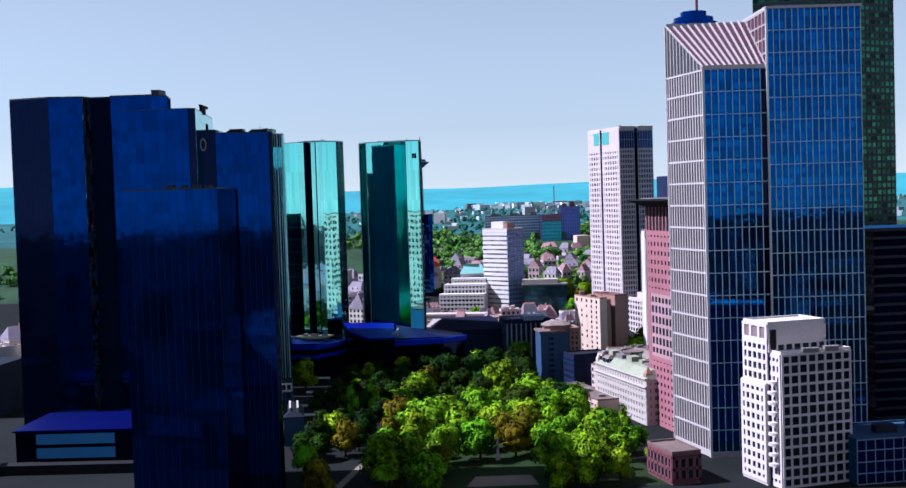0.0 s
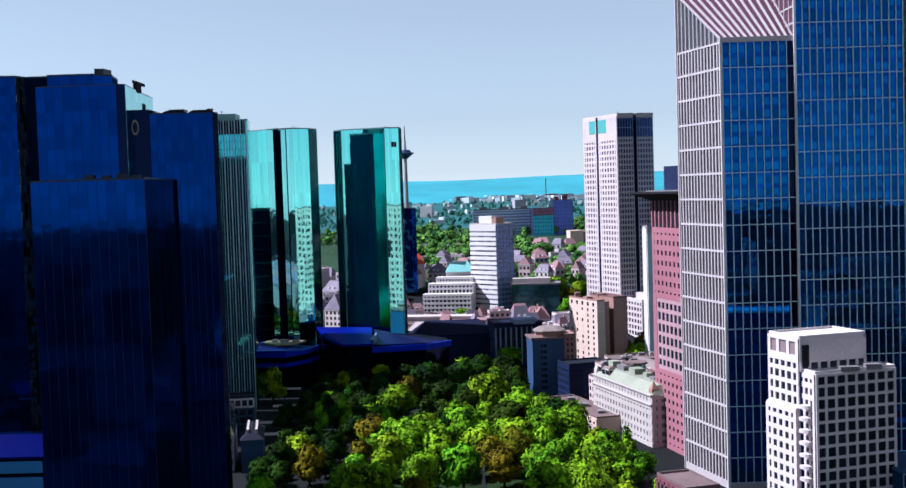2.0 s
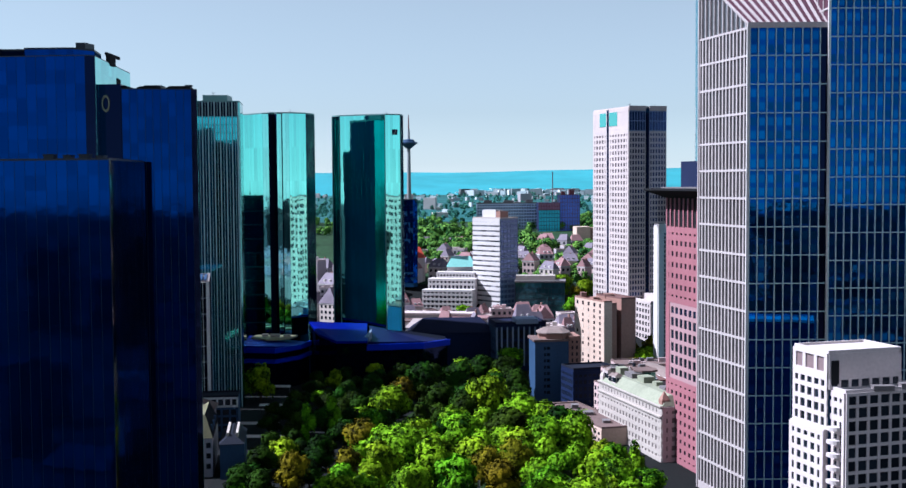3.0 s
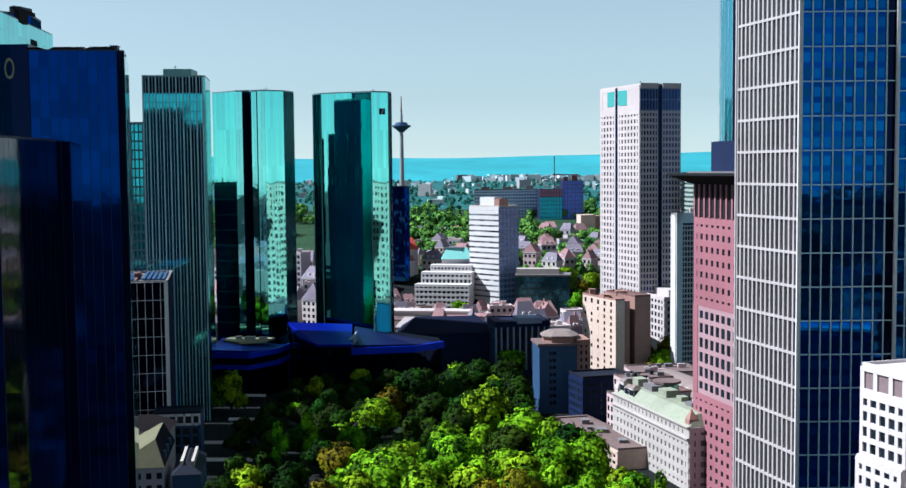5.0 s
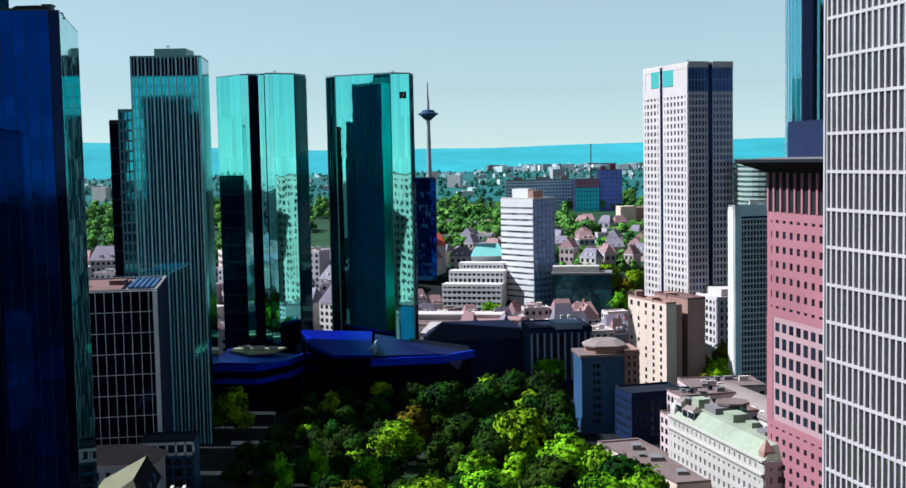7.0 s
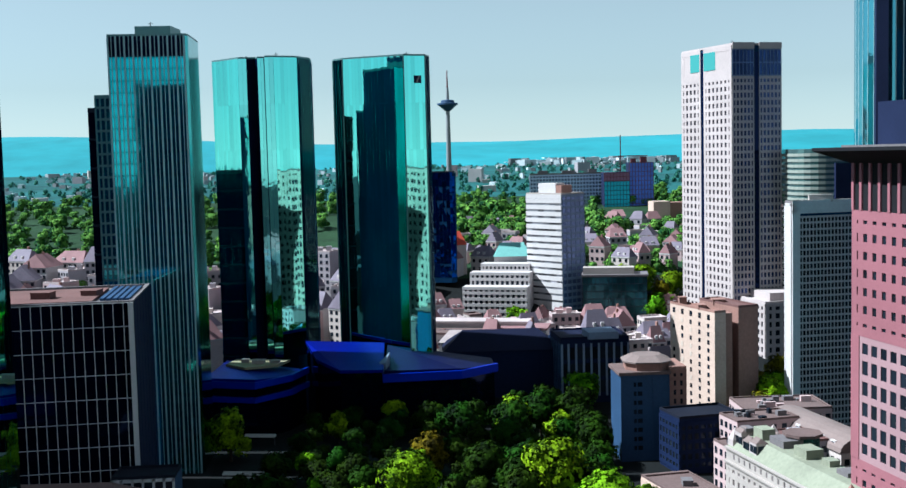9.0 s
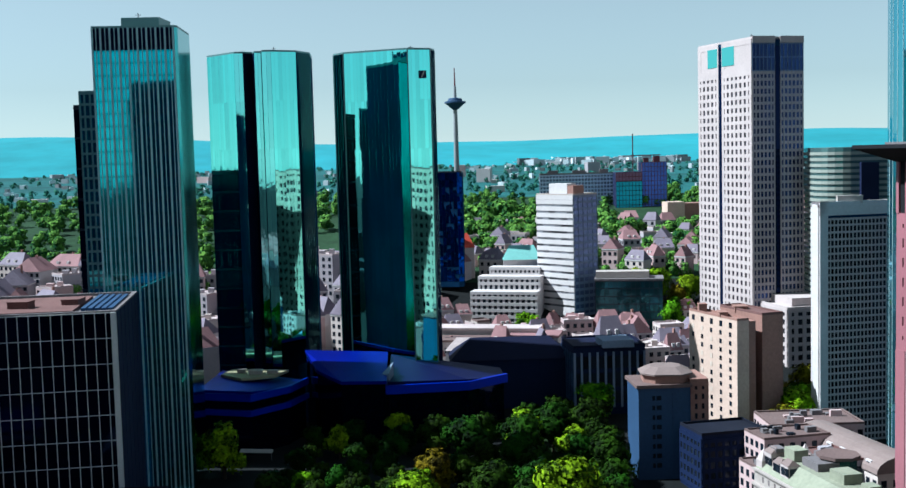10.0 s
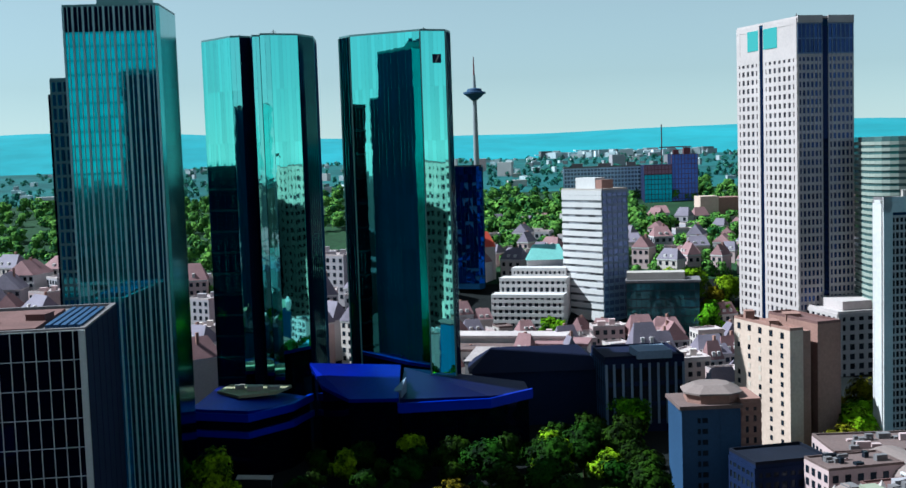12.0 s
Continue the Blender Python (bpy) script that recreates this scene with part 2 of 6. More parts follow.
def part(name, bm, mat, parent, label="", kind="", smooth=False):
    """Links a bmesh in world coordinates as one mesh under a thing."""
    bmesh.ops.recalc_face_normals(bm, faces=bm.faces)
    loc = Vector(parent.location) if parent else Vector((0, 0, 0))
    if parent and parent.parent:
        loc = loc + Vector(parent.parent.location)
    bmesh.ops.translate(bm, vec=-loc, verts=bm.verts)
    me = bpy.data.meshes.new(name)
    bm.to_mesh(me)
    bm.free()
    me.materials.append(mat)
    if smooth:
        me.shade_smooth()
    ob = new(name, me)
    ob.parent = parent
    return tagged(ob, label, kind=kind)


def prism(poly, z0, z1, bm=None, top=None, bevel=0.0):
    """An upright prism over a polygon; top may give another upper height for each corner."""
    bm = bm or bmesh.new()
    lo = [bm.verts.new((x, y, z0)) for x, y in poly]
    hi = [bm.verts.new((x, y, z1 if top is None else top[i])) for i, (x, y) in enumerate(poly)]
    n = len(poly)
    bm.faces.new(lo[::-1])
    bm.faces.new(hi)
    for i in range(n):
        bm.faces.new((lo[i], lo[(i + 1) % n], hi[(i + 1) % n], hi[i]))
    if bevel:
        bmesh.ops.bevel(bm, geom=[e for e in bm.edges], offset=bevel, segments=1, affect='EDGES')
    return bm


def rect(x, y, d, w, l):
    """A rectangle whose near left corner is (x, y): w along direction d, l to the back."""
    dx, dy = d
    return [(x, y), (x + dx * w, y + dy * w), (x + dx * w - dy * l, y + dy * w + dx * l), (x - dy * l, y + dx * l)]


def turn(deg):
    return (math.cos(radians(deg)), math.sin(radians(deg)))


def add_box(bm, x0, x1, y0, y1, z0, z1):
    return prism([(x0, y0), (x1, y0), (x1, y1), (x0, y1)], z0, z1, bm)


def wall_frame(p0, p1, z0):
    d = (Vector(p1) - Vector(p0)).normalized()
    m = Matrix(((d.x, -d.y, 0, p0[0]), (d.y, d.x, 0, p0[1]), (0, 0, 1, z0), (0, 0, 0, 1)))
    return m, (Vector(p1) - Vector(p0)).length


COUNT = {}


def facade(th, p0, p1, z0, z1, cols, rows, pane, fin=None, band=None, fin_w=0.3, fin_d=0.3, band_h=0.3, band_d=0.25,
           names=("window_pane", "fin", "band"), tilt=0.0, limit=125, pane_d=0.08, skip=None):
    """A wall of panes between upright fins and level bands, on the plane from p0 to p1 (left to right seen from outside)."""
    m, length = wall_frame(p0, p1, z0)
    dx, dz = length / cols, (z1 - z0) / rows
    rng = random.Random(round(p0[0] * 7 + p0[1] * 3 + cols))
    left = []
    if pane:
        w = dx - (fin_w * 0.9 if fin else 0.06)
        h = dz - (band_h * 0.9 if band else 0.012)
        me = box_mesh(w, pane_d, h, pane)
        for r in reversed(range(rows)):
            for c in range(cols):
                if skip and skip(c, r):
                    continue
                loc = m @ Matrix.Translation((c * dx + (dx - w) / 2, 0, r * dz + (dz - h) / 2))
                if tilt:
                    loc = loc @ Euler((radians(rng.uniform(-tilt, tilt)), 0, radians(rng.uniform(-tilt, tilt)))).to_matrix().to_4x4()
                if COUNT.get((th.name, names[0]), 0) < limit:
                    COUNT[(th.name, names[0])] = COUNT.get((th.name, names[0]), 0) + 1
                    child(names[0], me, th, loc)
                else:
                    left.append(loc)
        if left:
            vs, fs = [], []
            base = [v.co.copy() for v in me.vertices]
            quads = [tuple(p.vertices) for p in me.polygons]
            off = Matrix.Translation(-Vector(th.location))
            for loc in left:
                k = len(vs)
                mm = off @ loc
                vs += [tuple(mm @ v) for v in base]
                fs += [tuple(i + k for i in q) for q in quads]
            rest = bpy.data.meshes.new("window_panes")
            rest.from_pydata(vs, [], fs)
            rest.materials.append(pane)
            child("window_panes", rest, th, kind="stuff")
    if fin:
        me = box_mesh(fin_w, fin_d, z1 - z0, fin)
        for c in range(cols + 1):
            child(names[1], me, th, m @ Matrix.Translation((min(max(c * dx - fin_w / 2, 0), length - fin_w), 0, 0)))
    if band:
        me = box_mesh(length, band_d, band_h, band)
        for r in range(rows + 1):
            child(names[2], me, th, m @ Matrix.Translation((0, 0, min(max(r * dz - band_h / 2, 0), z1 - z0 - band_h))))


def flat_roof(th, poly, z, mat, h=0.9, t=0.4):
    """A roof deck with a parapet round it."""
    part("roof_deck", prism(poly, z, z + 0.15), mat, th)
    cx = sum(p[0] for p in poly) / len(poly)
    cy = sum(p[1] for p in poly) / len(poly)
    bm = bmesh.new()
    n = len(poly)
    inner = [(p[0] + (cx - p[0]) * t / 8, p[1] + (cy - p[1]) * t / 8) for p in poly]
    for i in range(n):
        j = (i + 1) % n
        prism([poly[i], poly[j], inner[j], inner[i]], z + 0.15, z + h, bm)
    return part("parapet", bm, mat, th)


def roof_units(th, spots, z, mat):
    """Plant boxes on a flat roof: x, y, width, depth, height."""
    for x, y, w, d, h in spots:
        bm = bmesh.new()
        add_box(bm, x, x + w, y, y + d, z, z + h)
        add_box(bm, x - 0.15, x + w + 0.15, y - 0.15, y + d + 0.15, z + h, z + h + 0.25)
        part("roof_plant", bm, mat, th)


def gabled(th, poly, z0, z1, h, wall, roof):
    """A rendered body with an overhanging hipped roof."""
    part("wall", prism(poly, z0, z1), wall, th)
    a, b, c, d = [Vector((*p, z1)) for p in poly]
    cen = (a + b + c + d) / 4
    grow = [cen + (v - cen) * 1.06 for v in (a, b, c, d)]
    long_x = (b - a).length > (d - a).length
    if long_x:
        r0, r1 = (grow[0] + grow[3]) / 2, (grow[1] + grow[2]) / 2
    else:
        r0, r1 = (grow[0] + grow[1]) / 2, (grow[3] + grow[2]) / 2
    r0, r1 = r0.lerp(r1, 0.18), r1.lerp(r0, 0.18)
    up = Vector((0, 0, h))
    bm = bmesh.new()
    v = [bm.verts.new(g) for g in grow]
    t0, t1 = bm.verts.new(r0 + up), bm.verts.new(r1 + up)
    if long_x:
        for f in ((v[0], v[1], t1, t0), (v[1], v[2], t1), (v[2], v[3], t0, t1), (v[3], v[0], t0)):
            bm.faces.new(f)
    else:
        for f in ((v[0], v[1], t0), (v[1], v[2], t1, t0), (v[2], v[3], t1), (v[3], v[0], t0, t1)):
            bm.faces.new(f)
    bm.faces.new(v[::-1])
    part("roof", bm, roof, th)


def window_rows(th, poly, z0, z1, mat):
    bm = bmesh.new()
    for a, b in ((poly[3], poly[0]), (poly[0], poly[1])):
        m, length = wall_frame(a, b, z0)
        n, k = max(2, int(length / 3.2)), max(1, int((z1 - z0) / 3.4))
        for c in range(n):
            for r in range(k):
                u, w = (c + 0.3) * length / n, (r + 0.3) * (z1 - z0) / k
                q = [m @ Vector(p) for p in ((u, -0.12, w), (u + 1.7, -0.12, w), (u + 1.7, -0.12, w + 2.0), (u, -0.12, w + 2.0))]
                e = [m @ Vector(p) for p in ((u, 0.1, w), (u + 1.7, 0.1, w), (u + 1.7, 0.1, w + 2.0), (u, 0.1, w + 2.0))]
                qa, ea = [bm.verts.new(x) for x in q], [bm.verts.new(x) for x in e]
                bm.faces.new(qa)
                for i in range(4):
                    bm.faces.new((qa[i], ea[i], ea[(i + 1) % 4], qa[(i + 1) % 4]))
    part("window_panes", bm, mat, th, kind="stuff")

# ---------------------------------------------------------------- ground
PROFILE = [(-600, 0), (780, 0), (860, 10), (900, 22), (940, 36), (1050, 50), (1150, 60), (1300, 70), (1600, 77), (2200, 84), (3000, 90), (4800, 90)]


def ground_z(y):
    for (a, za), (b, zb) in zip(PROFILE, PROFILE[1:]):
        if y <= b:
            k = max(0.0, (y - a) / (b - a))
            return za + (zb - za) * k
    return PROFILE[-1][1]


gm = bmesh.new()
gx = [-4000, -2500, -1200, -600, -300, -150, 0, 150, 300, 600, 1200, 2500, 4000]
gy = [-4000, -1500, -600, 0, 400, 780, 820, 860, 880, 900, 920, 940, 1000, 1050, 1150, 1300, 1600, 1900, 2200, 2600, 3000]
grid = [[gm.verts.new((x, y, ground_z(y))) for x in gx] for y in gy]
for r in range(len(gy) - 1):
    for c in range(len(gx) - 1):
        gm.faces.new((grid[r][c], grid[r][c + 1], grid[r + 1][c + 1], grid[r + 1][c]))
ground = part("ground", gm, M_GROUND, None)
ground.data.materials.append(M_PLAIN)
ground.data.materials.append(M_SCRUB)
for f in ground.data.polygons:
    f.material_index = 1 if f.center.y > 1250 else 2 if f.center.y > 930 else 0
tagged(ground, "grey green city ground rising towards the hills", "ground", kind="structure")

# hills on the horizon
hm = bmesh.new()
xs = [-3600 + 60 * i for i in range(121)]
rows = []
for k, (y, share) in enumerate(((2450, 0.0), (2620, 0.45), (2780, 0.8), (2900, 1.0), (3000, 0.9))):
    line = []
    for x in xs:
        ridge = 46 + 6 * noise.noise(Vector((x / 900, 3.1, 0))) + 4 * noise.noise(Vector((x / 260, 7.7, 0))) + 38 * math.exp(-((x + 1080) / 520) ** 2)
        ridge += 10 * math.exp(-((x - 700) / 450) ** 2)
        line.append(hm.verts.new((x, y, ground_z(y) - 1 + ridge * share)))
    rows.append(line)
for a, b in zip(rows, rows[1:]):
    for i in range(len(xs) - 1):
        hm.faces.new((a[i], a[i + 1], b[i + 1], b[i]))
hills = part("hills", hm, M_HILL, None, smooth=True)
tagged(hills, "long blue wooded ridge under haze behind the city", "hills", kind="structure")

# ---------------------------------------------------------------- towers on the sunny side
GRID = turn(15.5)


def white_sided_tower():
    th = thing("office_tower", 102, 472, 0, "tall office tower with white grid side and blue glass front", "tower")
    c, n, r = (105.0, 472.0), (131.0, 472.0), (169.5, 472.0)
    bl = (96.4, 505.0)
    back = 508.0
    # the lower, slanted half and the taller half
    part("tower_body", prism([c, n, (131.0, back), bl], 0, 160.5), M_CORE, th)
    part("tower_body", prism([(131.0, 471.0), (169.5, 471.0), (169.5, back), (131.0, back)], 0, 184.5), M_CORE, th)
    facade(th, c, n, 2, 161, 9, 17, M_TT_GLASS, M_TT_FRONT, M_TT_FRONT, 0.3, 0.6, 0.34, 0.5, tilt=0.12, limit=300, skip=lambda k, row: k == 8)
    # darker last column: the taller half's reflection is put into the glass colour
    facade(th, (131.0 - 26 / 9, 472.0), n, 2, 161, 1, 17, M_DARKER_GLASS, None, None, tilt=0.12, names=("corner_pane", "", ""), limit=20)
    # paler blinds behind the lower half of each storey's panes
    for p, q, cols, top, rows in ((c, (131.0 - 26 / 9, 472.0), 8, 161, 17), ((131.0, 471.0), (169.5, 471.0), 15, 185, 20)):
        m, length = wall_frame(p, q, 2)
        bm = bmesh.new()
        dz, dx = (top - 2) / rows, length / cols
        for row in range(rows):
            for k in range(cols):
                for lift in (0.10, 0.56):
                    x0, z0 = k * dx + 0.5, row * dz + dz * lift
                    vs = [bm.verts.new(m @ Vector(v)) for v in ((x0, -0.10, z0), (x0 + dx - 1.0, -0.10, z0), (x0 + dx - 1.0, -0.10, z0 + dz * 0.28), (x0, -0.10, z0 + dz * 0.28))]
                    bm.faces.new(vs)
        part("vision_panes", bm, M_TT_LIGHT, th, kind="stuff")
    facade(th, (131.0, 471.0), (169.5, 471.0), 2, 185, 15, 20, M_TT_GLASS, M_TT_FRONT, M_TT_FRONT, 0.3, 0.6, 0.34, 0.5, tilt=0.12, limit=300)
    facade(th, bl, c, 2, 161, 14, 17, M_TT_SIDE, M_TT_FRAME, M_TT_FRAME, 0.7, 0.5, 0.75, 0.55, tilt=0.3, limit=192)
    part("base_storey", prism([(104.7, 471.3), (170, 470.6), (170, back), (95.8, 505.4)], 0, 2), M_TT_FRAME, th)
    # corner piers
    part("corner_pier", prism([(104.2, 471.4), (105.1, 471.4), (105.1, 472.4), (104.2, 472.4)], 0, 161.5), M_SLAB_W, th)
    part("corner_pier", prism([(130.5, 470.5), (131.2, 470.5), (131.2, 471.4), (130.5, 471.4)], 0, 185.5), M_SLAB_W, th)
    part("corner_pier", prism([(95.6, 504.6), (97.0, 504.6), (97.0, 505.8), (95.6, 505.8)], 0, 183), M_TT_FRAME, th)
    # sloping crown of slats
    top_l, top_r = Vector((96.4, 505, 183)), Vector((131.0, 505, 185))
    low_l, low_r = Vector((105.0, 472, 161.2)), Vector((131.0, 472, 161.2))
    part("crown_backing", prism([(c[0] + 0.3, 472.3), (130.9, 472.3), (130.9, 504.6), (97.0, 504.6)], 160.5, 161, top=[160.9, 160.9, 184.2, 182.2]), M_PINK_SLAT, th)
    for i in range(12):
        k0 = i / 11
        a = low_l.lerp(low_r, k0)
        b = top_l.lerp(top_r, k0)
        bm = bmesh.new()
        w = Vector((0.36, 0, 0))
        up = Vector((0, -0.35, 0.5))
        vs = [bm.verts.new(p) for p in (a - w, a + w, b + w, b - w, a - w + up, a + w + up, b + w + up, b - w + up)]
        for f in ((0, 1, 2, 3), (7, 6, 5, 4), (0, 4, 5, 1), (1, 5, 6, 2), (2, 6, 7, 3), (3, 7, 4, 0)):
            bm.faces.new([vs[q] for q in f])
        part("crown_slat", bm, M_TT_FRAME, th)
    part("crown_beam", prism([(104.4, 471.3), (131.0, 471.3), (131.0, 472.5), (104.4, 472.5)], 160.6, 162.4), M_TT_FRAME, th)
    part("crown_beam", prism([(96.2, 504.5), (131.5, 504.5), (131.5, 505.5), (96.2, 505.5)], 182, 184.5), M_TT_FRAME, th)
    # side screen above the slanted half, and the roof edge
    bm = bmesh.new()
    for i in range(11):
        k = (i + 0.5) / 11
        x, y = bl[0] + (c[0] - bl[0]) * k, bl[1] + (c[1] - bl[1]) * k
        zt = 183 + (161.5 - 183) * k
        prism([(x - 0.5, y - 0.4), (x + 0.4, y - 0.4), (x + 0.4, y + 0.4), (x - 0.5, y + 0.4)], 160.5, zt, bm)
    part("crown_screen", bm, M_TT_FRAME, th, kind="stuff")
    part("crown_glass", prism([(bl[0] - 0.1, bl[1]), (c[0] - 0.1, c[1]), (c[0] + 0.1, c[1] + 0.1), (bl[0] + 0.1, bl[1] + 0.1)], 160.4, 161, top=[182.6, 161.3, 161.3, 182.6]), M_TT_SIDE, th)
    facade(th, (131.0, 505), (131.0, 471), 161, 184.5, 6, 4, M_PINK_SLAT, M_TT_FRAME, M_TT_FRAME, 0.6, 0.4, 0.6, 0.4, names=("crown_panel", "crown_fin", "crown_band"))
    part("roof_edge", prism([(130.5, 470), (170, 470), (170, 508.5), (130.5, 508.5)], 184.5, 185.6), M_TT_FRAME, th)
    roof_units(th, [(140, 485, 10, 8, 2.5), (153, 488, 8, 9, 2.0)], 185.6, M_GREYBLUE)


M_PINK_SLAT = surface("mauve_crown_panel", (0.13, 0.05, 0.08), 0.8, 2.0, 0.1, 0.1)
white_sided_tower()


M_ANNEX = surface("dark_red_granite", (0.26, 0.10, 0.12), 0.55, 2.5, 0.05, 0.2)


def granite_tower():
    d = turn(13)
    x, y, w, l = 101.6, 516.0, 34.0, 36.0
    th = thing("granite_tower", x, y, 0, "red granite office tower under a wide flat black roof", "tower")
    poly = rect(x, y, d, w, l)
    p0, p1, p2, p3 = poly
    part("tower_body", prism(poly, 0, 106), M_CORE, th)
    for a, b, n in ((p3, p0, 9), (p0, p1, 9)):
        facade(th, a, b, 0, 33, n, 9, M_WINDOW, M_PINK, M_PINK, 2.3, 0.35, 2.0, 0.36, names=("window_pane", "granite_pier", "granite_band"))
        facade(th, a, b, 33, 63, n, 6, M_WINDOW, M_PINK_PALE, M_PINK_PALE, 1.5, 0.3, 1.6, 0.31, names=("window_pane", "pale_pier", "pale_band"))
        facade(th, a, b, 63, 93, n, 7, M_WINDOW, M_PINK, M_PINK, 2.3, 0.35, 2.3, 0.36, names=("window_pane", "granite_pier", "granite_band"))
        facade(th, a, b, 93, 104.5, n, 1, M_BLACK, M_PINK, None, 1.0, 0.5, names=("loggia_back", "loggia_pier", "granite_band"))
        # stone margins framing the pale field
        m, length = wall_frame(a, b, 33)
        me = box_mesh(3.6, 0.5, 30, M_PINK)
        child("corner_pier", me, th, m)
        child("corner_pier", me, th, m @ Matrix.Translation((length - 3.6, 0, 0)))
    over = rect(x - d[0] * 7 + d[1] * 7, y - d[1] * 7 - d[0] * 7, d, w + 14, l + 14)
    bm = bmesh.new()
    lo = [bm.verts.new((px, py, 104.0)) for px, py in poly]
    hi = [bm.verts.new((px, py, 107.2)) for px, py in over]
    tp = [bm.verts.new((px, py, 108.0)) for px, py in over]
    for q in range(4):
        e = (q + 1) % 4
        bm.faces.new((lo[q], lo[e], hi[e], hi[q]))
        bm.faces.new((hi[q], hi[e], tp[e], tp[q]))
    bm.faces.new(tp)
    part("roof_slab", bm, M_BLACK, th, "thin flat black roof with wide eaves")
    rb = rect(x + d[0] * 4 - d[1] * 4, y + d[1] * 4 + d[0] * 4, d, w - 8, l - 8)
    part("roof_box", prism(rb, 108.0, 118.5), M_BOX, th)
    part("roof_railing", prism(rect(x - d[0] * 2 + d[1] * 2, y - d[1] * 2 - d[0] * 2, d, w + 4, l + 4), 108.0, 108.5), M_GREY, th)
    ax = thing("granite_annex", 80, 428, 0, "low dark red granite block at the tower's foot", "building")
    ap = rect(80, 428, turn(15), 12, 22)
    part("annex_body", prism(ap, 0, 12), M_ANNEX, ax)
    facade(ax, ap[3], ap[0], 1, 11, 7, 2, M_WINDOW, M_ANNEX, M_ANNEX, 1.2, 0.3, 1.2, 0.3)
    facade(ax, ap[0], ap[1], 1, 11, 4, 2, M_WINDOW, M_ANNEX, M_ANNEX, 1.2, 0.3, 1.2, 0.3)
    flat_roof(ax, ap, 12, M_ROOF_BROWN)


granite_tower()


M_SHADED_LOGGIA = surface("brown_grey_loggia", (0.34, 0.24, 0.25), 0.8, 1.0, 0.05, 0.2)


def small_white_tower():
    d = turn(17)
    th = thing("white_grid_tower", 116, 424, 0, "white stone tower with square windows and stepped top", "tower")
    tall = rect(116.0, 424.0, d, 25.0, 17.0)
    low = rect(119.0, 418.0, d, 30.0, 8.0)
    part("tower_body", prism(tall, 0, 60.0), M_CORE, th)
    part("tower_body", prism(low, 0, 50.0), M_CORE, th)
    stone = ("window_pane", "stone_pier", "stone_band")
    facade(th, tall[3], tall[0], 0, 54, 5, 14, M_WINDOW, M_STONE_BRIGHT, M_STONE_BRIGHT, 1.2, 0.5, 1.35, 0.52, names=stone)
    facade(th, tall[3], tall[0], 54, 60.5, 3, 1, M_SHADED_LOGGIA, M_STONE_BRIGHT, M_STONE_BRIGHT, 1.5, 0.5, 1.1, 0.52, names=stone)
    proud = [(px - d[0] * 1.3, py - d[1] * 1.3) for px, py in (tall[3], tall[0])]
    part("lower_bay", prism([proud[0], proud[1], tall[0], tall[3]], 0, 38.5), M_STONE_BRIGHT, th)
    facade(th, proud[0], proud[1], 1, 38, 5, 10, M_WINDOW, M_STONE_BRIGHT, M_STONE_BRIGHT, 1.5, 0.35, 1.5, 0.37, names=stone, limit=0)
    # curved balconies in the corner between the two halves
    for k in range(9):
        arc = [(117.4 + 2.6 * math.cos(radians(a)), 421.4 + 2.6 * math.sin(radians(a))) for a in range(170, 281, 22)]
        part("balcony", prism(arc + [(118.2, 422.2)], 8 + k * 3.85, 9.1 + k * 3.85), M_STONE_BRIGHT, th)
    # corner loggia's shade as a black panel; blank head above a row of windows
    m, length = wall_frame(tall[0], tall[1], 0)
    child("loggia_recess", box_mesh(2.6, 0.2, 7.0, M_BLACK), th, m @ Matrix.Translation((0.7, -0.35, 51.5)))
    facade(th, tall[0], tall[1], 50, 53.2, 7, 1, M_WINDOW, M_STONE_BRIGHT, M_STONE_BRIGHT, 0.9, 0.45, 0.5, 0.46, names=stone)
    facade(th, tall[0], tall[1], 53.2, 60.5, 1, 1, M_STONE_BRIGHT, M_STONE_BRIGHT, M_STONE_BRIGHT, 1.0, 0.3, 1.0, 0.3, names=("stone_panel", "stone_pier", "stone_band"), pane_d=0.28)
    facade(th, low[3], low[0], 0, 50, 3, 13, M_WINDOW, M_STONE_BRIGHT, M_STONE_BRIGHT, 1.1, 0.5, 1.7, 0.52, names=stone)
    facade(th, low[0], low[1], 0, 50, 8, 13, M_WINDOW, M_STONE_BRIGHT, M_STONE_BRIGHT, 0.85, 0.45, 0.9, 0.47, names=stone)
    flat_roof(th, tall, 60.5, M_STONE_BRIGHT)
    flat_roof(th, low, 50, M_STONE_BRIGHT)
    roof_units(th, [(128, 420.5, 6, 2.5, 1.2), (137, 423, 5, 2.5, 1.4)], 50.2, M_GREY)
    lw = thing("glass_annex", 150, 415, 0, "low dark glass building with flat grey roof", "building")
    lp = rect(147, 420, turn(10), 60, 25)
    part("annex_body", prism(lp, 0, 17), M_CORE, lw)
    facade(lw, lp[0], lp[1], 0, 17, 16, 4, M_DARK_GLASS, M_SHADE_STONE, M_SHADE_STONE, 0.3, 0.25, 0.4, 0.26)
    flat_roof(lw, lp, 17, M_GREYBLUE)
    roof_units(lw, [(158, 430, 8, 5, 2.5), (172, 433, 10, 5, 3)], 17.2, M_DARK_FIN)


small_white_tower()


